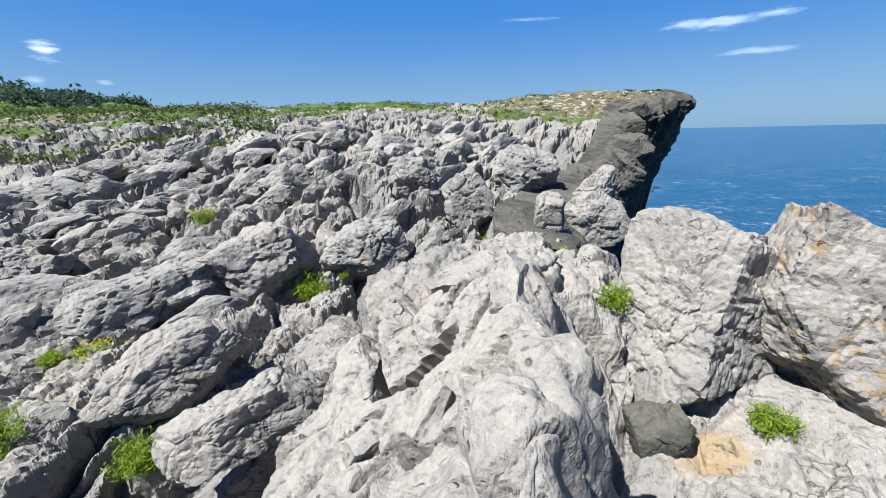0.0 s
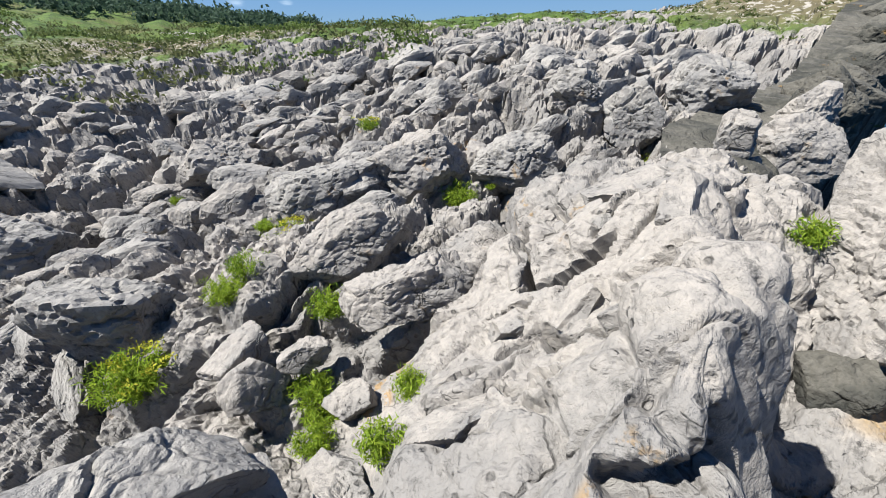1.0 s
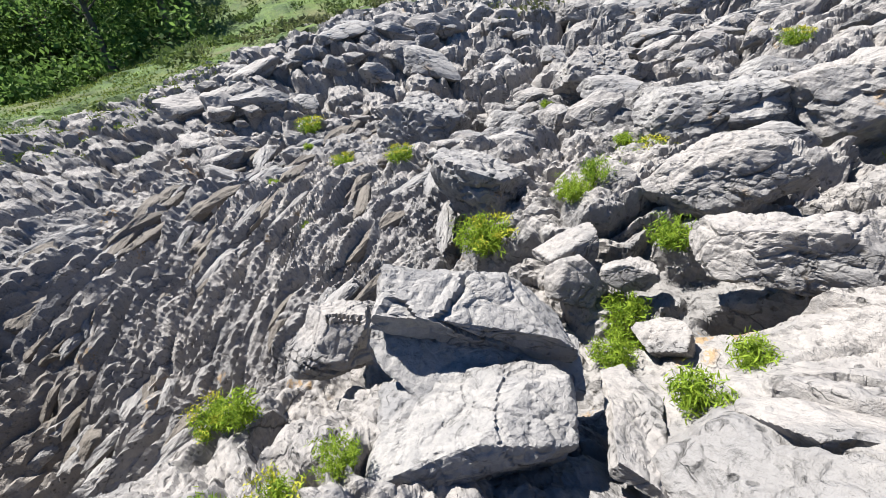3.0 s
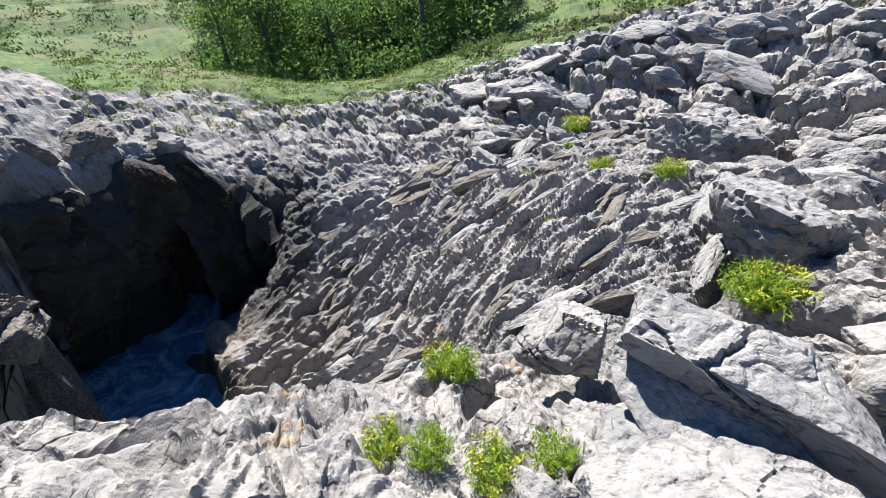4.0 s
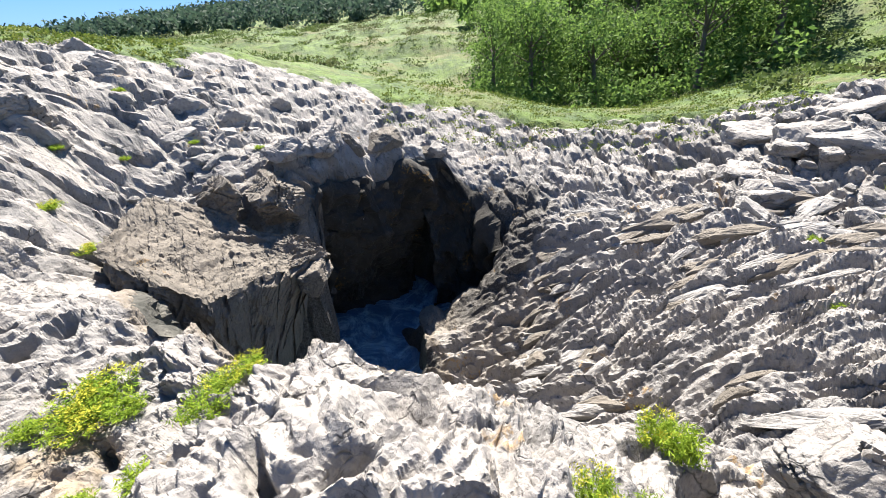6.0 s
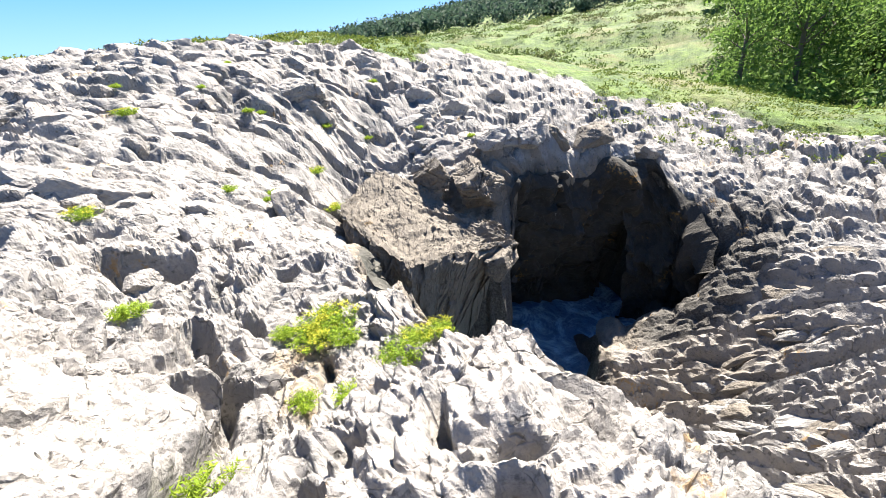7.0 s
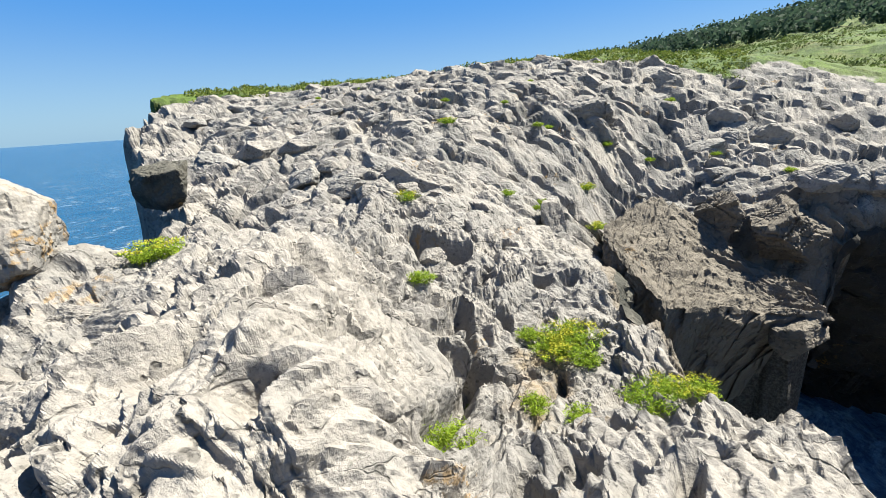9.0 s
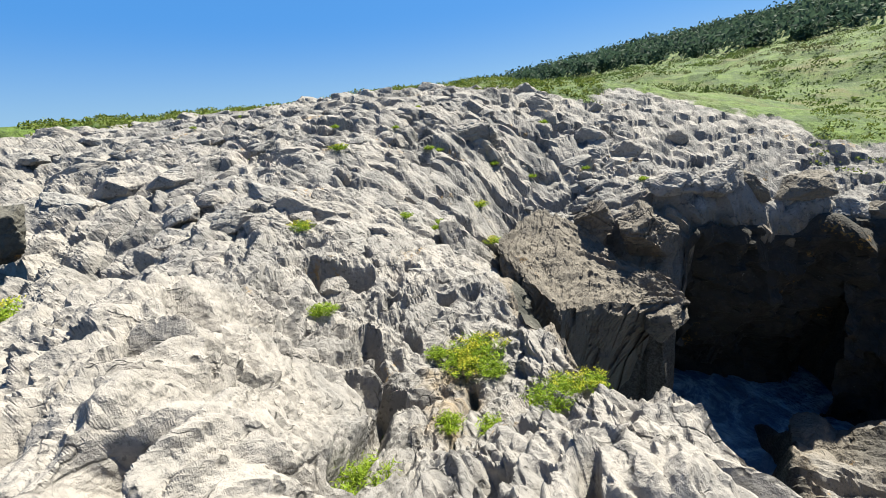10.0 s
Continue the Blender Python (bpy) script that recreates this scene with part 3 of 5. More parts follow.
def fluted_relief(x, y, far):
    """Rills that run down towards the pool, broken by ledges."""
    mesh = 0.0026 * far
    down, across = (0.55 * x - 0.83 * y), (0.83 * x + 0.55 * y)
    bent = across + 0.35 * swell(x / 2.2, y / 2.2, 41) + 0.06 * swell(x / 0.5, y / 0.5, 44)
    rills = crests(bent / 0.62, down / 2.6, 42, 2, 0.5)
    fine_rills = crests(bent / 0.21, down / 1.2, 45, 2, 0.55)
    furrows = crests(bent / 0.1, down / 0.5, 48, 2, 0.6) * np.clip(0.1 / (2.5 * mesh) - 0.3, 0, 1)
    ledge = facets(bent, down * 0.36, 0.62, 43, 1.3, 0.25, mesh)[0]
    steps = pillows(bent + 2, down * 0.7, 0.34, 46, 1.0, 0.5, mesh)[0]
    small = facets(bent * 1.3, down, 0.17, 49, 1.5, 0.25, mesh)[0]
    patchy = ease(swell(x / 1.3, y / 1.3, 47), -0.3, 0.4)
    return 0.44 * (0.5 - rills) + 0.26 * (0.5 - fine_rills) + 0.12 * (0.5 - furrows) + 0.32 * ledge + 0.4 * steps * patchy + 0.2 * small


def pitted_relief(x, y, far, rugged):
    """Pitted, scalloped limestone."""
    mesh = 0.0026 * far
    wx, wy = x + 0.24 * swell(x * 0.9, y * 0.9, 11) + 0.09 * swell(x * 3, y * 3, 13), y + 0.24 * swell(x * 0.9, y * 0.9, 12) + 0.09 * swell(x * 3, y * 3, 14)
    cup, cup2 = blocks(wx / 0.3, wy / 0.3, 51), blocks(wx / 0.11 + 3, wy / 0.11, 55)
    lumps = fractal(x / 0.9, y / 0.9, 52, 3, 0.5)
    scoop = np.minimum(cup[0], 0.55) * (0.5 + cup[2] * np.minimum(cup[1] / 0.3, 1)) * 0.11 + np.minimum(cup2[0], 0.5) * 0.045
    hole = (lattice(np.floor(cup[2] * 65535), cup[2] * 0, 9) > 0.74) * np.clip(1 - (cup[0] / 0.45) ** 2, 0, 1) * np.minimum(cup[1] / 0.2, 1) * 0.22
    flint = facets(wx + 0.3 * wy, wy - 0.3 * wx, 0.2, 54, 1.3, 0.3, mesh)[0]
    tiny = facets(wx, wy, 0.075, 24, 1.5, 0.25, mesh)[0]
    lump = pillows(wx + 5, wy, 0.55, 67, 1.3, 0.7, mesh)[0]
    knob = pillows(wx + 7, wy, 0.22, 70, 1.2, 0.6, mesh)[0]
    return 0.08 * lumps + 1.1 * scoop - 1.2 * hole + (0.34 * lump + 0.25 * knob) * np.maximum(rugged, 0.12) + 0.6 * flint + 0.8 * tiny - 0.12 * (crests(wx / 0.55, wy / 0.55, 53, 4) - 0.5)


def dome_relief(x, y, far):
    """Low, cracked beds of the southern dome."""
    mesh = 0.0026 * far
    warp = 0.2 * swell(x * 0.9, y * 0.9, 11) + 0.1 * swell(x * 3, y * 3, 13)
    wx, wy = x + warp, y + 0.2 * swell(x * 0.9, y * 0.9, 12) + 0.1 * swell(x * 3, y * 3, 14)
    bed, gap = facets(0.42 * wx + 0.1 * wy, wy, 0.9, 56, 0.7, 0.25, mesh)
    slabs, gap2 = facets(0.45 * wx + 0.15 * wy, wy + 3, 0.42, 57, 1.1, 0.25, mesh)
    knobs = pillows(0.55 * wx, wy, 0.34, 68, 1.3, 0.65, mesh)[0]
    chips = pillows(0.9 * wx + 3, wy, 0.17, 69, 1.2, 0.6, mesh)[0]
    dent = blocks(0.75 * wx / 0.5, wy / 0.5, 69)
    pit = (dent[2] > 0.74) * np.clip(1 - (dent[0] / 0.42) ** 2, 0, 1) * np.minimum(dent[1] / 0.25, 1) * 0.2
    joints = 0.16 * np.exp(-((gap / 0.12) ** 2)) + 0.07 * np.exp(-((gap2 / 0.2) ** 2))
    rugged = ease(swell(x / 2.1, y / 2.1, 60), -0.25, 0.4)
    return 0.26 * bed + 0.3 * slabs + (0.2 + 0.35 * rugged) * knobs + 0.25 * chips - 0.8 * joints - 0.8 * pit


def slab_relief(x, y, far):
    """Broad plates split by cracks."""
    mesh = 0.0026 * far
    warp = 0.14 * swell(x * 1.7, y * 1.7, 61) + 0.05 * swell(x * 5, y * 5, 13)
    qx, qy = 0.8 * x + 0.6 * y, 0.8 * y - 0.6 * x
    plate, gap = facets(qx + 0.7 * warp, qy * 1.5, 0.7, 62, 0.6, 0.3, mesh)
    chip = facets(qx + warp, qy * 1.6, 0.26, 64, 0.9, 0.2, mesh)[0]
    tiny = facets(x, y + 2 * warp, 0.08, 24, 1.3, 0.3, mesh)[0]
    rest = ease(swell(x / 0.6, y / 0.6, 65), -0.1, 0.4)
    dimples = crests(x / 0.3, y / 0.3, 63, 3, 0.6) - 0.5
    return (0.5 * plate + 0.4 * chip * rest + 0.3 * tiny * (0.2 + rest) - 0.05 * dimples + 0.02 * fractal(x / 0.3, y / 0.3, 63, 4)
            - 0.07 * np.exp(-((gap / 0.05) ** 2)) * ease(swell(x / 0.7, y / 0.7, 66), -0.1, 0.3))


def relief(x, y):
    """The ground at the places given: shifted x and y, the height, and its weathering, brown, turf, wetness and ochre;
    weathering and wetness also carry painted light and shade.
    """
    far = np.hypot(x, y)
    base = lie(x, y)

    # how each stretch of rock is shaped
    slab = np.clip(spot(x, y, -0.1, 2.0, 1.25, 1.4) * 1.8 + spot(x, y, 2.6, 2.6, 1.0) * 1.3, 0, 1)
    ridge = np.clip(1.7 * spot(x, y, 0.5, -3.4, 2.6, 3.4) + spot(x, y, -0.9, -1.6, 1.3), 0, 1) * (1 - slab)
    flutes = np.clip(2.2 * spot(x, y, -6.6, -2.8, 4.0, 3.6), 0, 1) * (1 - ridge) * (1 - slab)
    dome = np.clip(2.6 * spot(x, y, -2.5, -14.0, 10.0, 6.5), 0, 1) * (1 - ridge) * (1 - flutes)
    karst = np.clip(1 - slab - ridge - flutes - dome, 0, 1)
    turf = np.clip(ease(far + 2.5 * fractal(x / 6, y / 6, 5, 3), 15.5, 23) * 1.2 - 0.1, 0, 1)
    turf = np.where(y > 3, turf * (1 - (1 - ease(far + 3 * fractal(x / 3, y / 3, 7, 3), 18, 30)) * ease(-x, -5, 0)), turf)
    turf = np.where(y < -8, ease(far + 1.2 * fractal(x / 4, y / 4, 6, 3) - 2.2 * ease(-x, 4, 8), 15.4, 18.0), turf)
    turf = np.where(far < 60, turf * (1 - 0.9 * ease(fractal(x / 3.5, y / 3.5, 8, 3), 0.15, 0.6) * ease(y, -2, 6)), turf)
    fade = 1 - 0.9 * turf
    rugged = 1 - spot(x, y, 0.0, -1.2, 1.3) - 0.75 * spot(x, y, -0.4, -3.3, 0.8, 1.7)
    edge = 1 - 0.6 * spot(x, y, -7.6, -7.2, 1.6, 1.2)

    z = base + 0.0
    for share, shape, more in ((karst, karst_relief, ()), (flutes * edge, fluted_relief, ()), (ridge, pitted_relief, (rugged,)), (dome, dome_relief, ()), (slab, slab_relief, ())):
        share = share * (1.0 if shape is slab_relief else fade)
        here = (share > 0.01) & (far < 60)
        if here.any():
            z[here] += share[here] * shape(x[here], y[here], far[here], *(extra[here] for extra in more))

    near = far < 9
    wx, wy = x[near] + 0.05 * swell(x[near] * 3, y[near] * 3, 13) + 0.02 * swell(x[near] * 9, y[near] * 9, 15), y[near] + 0.05 * swell(x[near] * 3, y[near] * 3, 14) + 0.02 * swell(x[near] * 9, y[near] * 9, 16)
    cut = np.zeros(wx.shape)
    # lens-shaped hollows
    for hx, hy, long, wide, turn, depth in HOLLOWS:
        c, d = math.cos(radians(turn)), math.sin(radians(turn))
        u, v = ((wx - hx) * c + (wy - hy) * d) / long, ((wy - hy) * c - (wx - hx) * d) / wide
        cut = cut + depth * np.sqrt(np.clip(1 - u * u - v * v, 0, 1)) * (1 + 0.5 * v)
    for width, depth, line in CRACKS:
        best = np.full(wx.shape, 9.0)
        for (ax, ay), (bx, by) in zip(line, line[1:]):
            ex, ey = bx - ax, by - ay
            k = np.clip(((wx - ax) * ex + (wy - ay) * ey) / (ex * ex + ey * ey), 0, 1)
            best = np.minimum(best, (wx - ax - k * ex) ** 2 + (wy - ay - k * ey) ** 2)
        cut = cut + 1.3 * depth * np.exp(-((best / width**2) ** 1.5))
    z[near] -= cut

    # the roughness stands square on the slope
    close = far < 22
    h = 0.12
    gx, gy = np.zeros(x.shape), np.zeros(x.shape)
    gx[close], gy[close] = (lie(x[close] + h, y[close]) - base[close]) / h, (lie(x[close], y[close] + h) - base[close]) / h
    steep = np.maximum(1.0, np.hypot(gx, gy) / 1.3)
    gx, gy = gx / steep, gy / steep
    norm = np.sqrt(1 + gx * gx + gy * gy)
    proud = np.clip(z - base, -0.3, 0.3) * (1 - flutes)
    z = z - proud * (1 - 1 / norm)
    # tall crests lean over
    over = np.clip(z - base, -0.6, 0.7) * fade * (1.3 * karst + 0.4 * ridge + 0.3 * flutes)
    # hillocks of the far ground
    z = z + turf * 0.5 * fractal(x / 9, y / 9, 71, 3) * np.clip(far / 40, 0.3, 4) + turf * 0.07 * fractal(x / 0.8, y / 0.8, 72, 2)

    # walls of the pool and the coast
    jag = 0.28 * fractal(x / 0.8, y / 0.8, 81, 3) + 0.25 * swell(x / 2.5, y / 2.5, 84)
    pool, sea = inside(x, y, POOL) + 0.6 * jag, inside(x, y, COAST) + np.clip(far / 8, 0.5, 1.6) * jag + 1.1 * ease(y, 5.5, 8)
    gentle = ease(spot(x, y, -4.6, -3.8, 2.2, 2.6), 0.1, 0.6)
    fall = ease(pool, 0.0, 0.45 + 1.5 * gentle)
    z = z + fall * (np.minimum(-9.2 + 2.2 * gentle, z) - z)
    south = ease(-y, 7.9, 8.9) * ease(-x, 3.6, 4.6)
    shift = 3.6 * fall * south
    drop = ease(sea, 0.0, 1.1)
    z = z + drop * (np.minimum(-11.0, z) - z)
    head = ease(far, 14, 20) * ease(y, 10, 16) * drop
    rough = 0.35 * (fall + drop)
    nx, ny = rough * swell(z / 0.8 + 3, x + y, 82), rough * swell(z / 0.8, x - y, 83)
    lichen = ease(fractal(x / 0.8, y / 0.8, 92, 4, 0.6), 0.05, 0.5)
    # drop paints shade onto the coast walls; the subtracted spot paints a sunlit slope
    weather = np.clip(drop + 0.75 * lichen * (dome + 0.55 * ridge * rugged) + karst * 0.34 + 0.5 * flutes - 0.55 * spot(x, y, -8.5, 1.2, 4.0, 2.6) + 0.3 * dome * ease(far, 9, 16) + 0.4 * swell(x / 3, y / 3, 91) * karst, 0, 1)
    brown = np.clip(1.0 * spot(x, y, -4.2, -9.4, 1.3) + 0.7 * spot(x, y, -7.0, -7.6, 1.4) + 0.6 * spot(x, y, -6.8, -4.8, 2.6, 1.7) + 0.9 * ease(pool, -0.25, 0.02) + 0.9 * spot(x, y, 10.0, 25.0, 9.0) + 0.75 * spot(x, y, -24.0, 22.0, 13.0, 9.0, 45), 0, 1)
    turf = turf * (1 - ease(drop, 0.02, 0.2))
    # tide-darkened walls, started higher up to paint in the pool's shade
    wet_shade = ease(-z, 2.3, 3.6) * np.maximum(ease(pool, -0.08, 0.1), ease(sea, 0.0, 0.6)) * (1 - 0.6 * gentle)
    # shade of the steep gully slope, with some staining, as dark patches
    wet_shade = np.maximum(wet_shade, 0.9 * spot(x, y, -9.3, -6.9, 1.9, 1.5) + 0.5 * spot(x, y, -7.6, -6.4, 1.2, 0.7, -35))
    ochre = np.clip(1.1 * spot(x, y, 1.76, 2.3, 0.32, 0.2) + 0.62 * spot(x, y, 0.1, -3.8, 0.5, 1.5) + 0.75 * spot(x, y, 0.7, 2.03, 0.07, 0.14), 0, 1)
    return x + nx - 0.25 * shift - 2.4 * head + 0.2 * over - gx / norm * proud, y + ny - shift - 0.16 * over - gy / norm * proud, z, weather, brown, turf, wet_shade, ochre


# ---- building ----
def sheet(name, xyz, faces, material, smooth=True, **layers):
    """A mesh from numpy arrays, with named values on its points."""
    mesh = bpy.data.meshes.new(name)
    mesh.vertices.add(len(xyz))
    mesh.vertices.foreach_set("co", np.asarray(xyz, np.float32).ravel())
    sides = faces.shape[1]
    mesh.loops.add(faces.size)
    mesh.loops.foreach_set("vertex_index", faces.astype(np.int32).ravel())
    mesh.polygons.add(len(faces))
    mesh.polygons.foreach_set("loop_start", np.arange(0, faces.size, sides, dtype=np.int32))
    for key, values in layers.items():
        mesh.attributes.new(key, "FLOAT", "POINT").data.foreach_set("value", np.asarray(values, np.float32))
    mesh.materials.append(material)
    mesh.update(calc_edges=True)
    mesh.polygons.foreach_set("use_smooth", np.full(len(faces), smooth))
    return mesh


def ground_mesh():
    """The ground in rings round the stand, finer where the rock is near."""
    stand = (-0.15, -0.55)
    edges = [(0.12, 0.05), (0.9, 0.0085), (2.0, 0.007), (7.0, 0.0062), (13.0, 0.0095), (30.0, 0.04), (90.0, 0.06)]
    rings, r = [], 0.12
    while r < 520:
        rings.append(r)
        r *= 1 + [k for low, k in edges if low <= r][-1]
    rings = np.array(rings)
    turns = np.radians(np.concatenate([np.linspace(-50, 245, 1560, endpoint=False), np.linspace(245, 310, 90, endpoint=False)]))
    rr, tt = np.meshgrid(rings, turns, indexing="ij")
    x, y, z, weather, brown, turf, wet_shade, ochre = relief(stand[0] - rr * np.sin(tt), stand[1] + rr * np.cos(tt))
    n, m = rr.shape
    a = np.arange(n * m).reshape(n, m)
    b = np.roll(a, -1, axis=1)
    faces = np.stack([a[:-1], b[:-1], b[1:], a[1:]], -1).reshape(-1, 4)[:, ::-1]
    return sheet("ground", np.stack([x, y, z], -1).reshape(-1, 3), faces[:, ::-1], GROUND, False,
                 weather=weather.ravel(), brown=brown.ravel(), turf=turf.ravel(), wet_shade=wet_shade.ravel(), ochre=ochre.ravel())


ground = tagged(new("ground", ground_mesh()), "weathered grey limestone ground with grass further off", "ground", kind="structure")

# ---- sea ----
def sea_material():
    s = Shader("sea_water")
    waves = s.noise(0.35, 8, 0.62, stretch=(1.0, 0.55, 1.0))
    chop = s.noise(1.6, 6, 0.65, stretch=(1.0, 0.6, 1.0))
    normal = s.bump(s.math("ADD", waves, s.math("MULTIPLY", chop, 0.3)), 1.0, 0.9)
    foam = s.math("MULTIPLY", s.step(s.noise(0.5, 8, 0.72, distortion=2.0), 0.52, 0.66), s.step(s.noise(0.13, 3, 0.5), 0.42, 0.6))
    colour = s.mix(s.noise(0.02, 4, 0.5), (0.006, 0.044, 0.104), (0.010, 0.064, 0.14))
    colour = s.mix(s.math("MULTIPLY", foam, 0.5), colour, (0.288, 0.344, 0.384))
    # churned water in the pool under the slab
    churn = s.nodes.new("ShaderNodeVectorMath")
    churn.operation = "DISTANCE"
    churn.inputs[1].default_value = (-5.2, -8.6, SEA)
    s.links.new(s.where, churn.inputs[0])
    streaks = s.step(s.noise(0.7, 8, 0.7, distortion=2.5), 0.42, 0.66)
    near = s.step(churn.outputs["Value"], 7.5, 4.0)
    colour = s.mix(s.math("MULTIPLY", near, s.math("ADD", 0.25, s.math("MULTIPLY", streaks, 0.75))), colour, (0.3, 0.47, 0.58))
    return s.set(Base_Color=colour, Roughness=0.2, Normal=normal, IOR=1.33, Specular_IOR_Level=0.35)


SEA_WATER = sea_material()


def sea_mesh():
    steps = np.concatenate([np.linspace(-40, 60, 101), 60 * 1.12 ** np.arange(1, 40)])
    steps = np.concatenate([-(40 * 1.12 ** np.arange(1, 43))[::-1], steps])
    steps = np.clip(steps, -4700, 4700)
    gx, gy = np.meshgrid(steps, steps, indexing="ij")
    gz = SEA + 0.10 * fractal(gx / 5, gy / 3, 201, 3) * np.exp(-np.hypot(gx, gy) / 300)
    n, m = gx.shape
    a = np.arange(n * m).reshape(n, m)
    faces = np.stack([a[:-1, :-1], a[1:, :-1], a[1:, 1:], a[:-1, 1:]], -1).reshape(-1, 4)
    return sheet("sea", np.stack([gx, gy, gz], -1).reshape(-1, 3), faces, SEA_WATER)


sea = tagged(new("sea", sea_mesh()), "deep blue rippled sea water reaching the horizon", "sea", kind="structure")

# ---- cliffs ----
def cliff(name, line, bottom, undercut, material, label, lip=0.25, rise=0.0, stand=0.05, near=False):
    """A rough wall of rock that hangs from the ground's edge, with open air on the right of the line as it runs."""
    line = np.array(line, float)
    legs = np.hypot(*np.diff(line, axis=0).T)
    along = np.concatenate([[0], np.cumsum(legs)])
    count = int(along[-1] / 0.075) + 2
    s = np.linspace(0, along[-1], count)
    px, py = np.interp(s, along, line[:, 0]), np.interp(s, along, line[:, 1])
    kernel = np.ones(9) / 9
    px[4:-4], py[4:-4] = np.convolve(px, kernel, "valid"), np.convolve(py, kernel, "valid")
    tx, ty = np.gradient(px), np.gradient(py)
    size = np.hypot(tx, ty)
    ox, oy = ty / size, -tx / size
    top = lie(px, py) + rise
    jag = 0.17 * fractal(px / 0.8, py / 0.8, 81, 3) + 0.15 * swell(px / 2.5, py / 2.5, 84)
    rows = 110
    v = np.linspace(0, 1, rows)[None, :]
    zz = top[:, None] + (bottom - top[:, None]) * v
    ss = np.broadcast_to(s[:, None], zz.shape)
    rough = 0.45 * fractal(ss / 1.7, zz / 2.2, 301, 4, 0.55) + 0.5 * facets(ss, zz * 0.8, 0.9, 303, 1.4)[0] + 0.6 * facets(ss, zz, 0.3, 304, 1.4)[0]
    curl = -lip * np.exp(-v * 40) - undercut * np.clip(v * 1.6, 0, 1) ** 1.3
    out = rough * np.clip(v * 22, 0, 1) + curl + stand - (jag[:, None] if near else 0.0)
    xyz = np.stack([px[:, None] + ox[:, None] * out, py[:, None] + oy[:, None] * out, zz + 0.12 * fractal(ss / 0.5, zz / 0.5, 305, 2)], -1)
    a = np.arange(count * rows).reshape(count, rows)
    faces = np.stack([a[:-1, :-1], a[:-1, 1:], a[1:, 1:], a[1:, :-1]], -1).reshape(-1, 4)
    return tagged(new(name, sheet(name, xyz.reshape(-1, 3), faces, material, smooth=False)), label, "cliff", kind="structure")


# pool and gully walls: the cave's shade is put into their dark rock
cliff("cliff", [(-4.7, -8.7), (-4.95, -9.2), (-6.6, -9.4), (-8.1, -9.3), (-8.9, -9.05)], -9.5, 2.2, WET_SHADED_ROCK, "dark undercut limestone wall round the sea pool", lip=0.4, rise=0.0, stand=0.4, near=True)
cliff("cliff", [(-8.5, -9.2), (-9.2, -8.9), (-9.8, -8.0), (-9.7, -7.2), (-9.1, -6.85)], -9.5, 0.1, WET_SHADED_ROCK, "dark shaded limestone wall of the gully", lip=0.4, rise=0.0, stand=0.45, near=True)
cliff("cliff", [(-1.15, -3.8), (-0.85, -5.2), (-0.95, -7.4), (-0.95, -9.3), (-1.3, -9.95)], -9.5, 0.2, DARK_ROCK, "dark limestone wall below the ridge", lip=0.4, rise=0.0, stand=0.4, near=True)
# turned from the sun: part of this wall's dark tone is painted shade
cliff("cliff", [(1.75, 4.7), (1.9, 6.0), (3.2, 8.0), (5.6, 13.0), (9.0, 20.0), (12.4, 22.0), (13.6, 24.0), (14.0, 34.0)], -8.5, 2.6, DARK_ROCK, "weathered limestone sea cliff of the headland, darkened for shade", lip=1.5, rise=0.05, stand=0.35)
cliff("cliff", [(18.0, -22.0), (13.5, -14.0), (11.3, -11.3), (8.6, -8.4), (5.9, -6.2), (5.0, -3.2), (5.6, 0.0), (4.7, 2.8), (3.5, 3.95), (2.5, 4.45), (1.75, 4.7)], -8.5, 0.5, ROCK,
      "grey limestone sea cliff of the point", rise=-0.3)


# ---- boulders ----
def part(name, mesh, parent, label="", m=None):
    ob = new(name, mesh)
    ob.parent = parent
    if m is not None:
        ob.matrix_basis = m
    return tagged(ob, label)


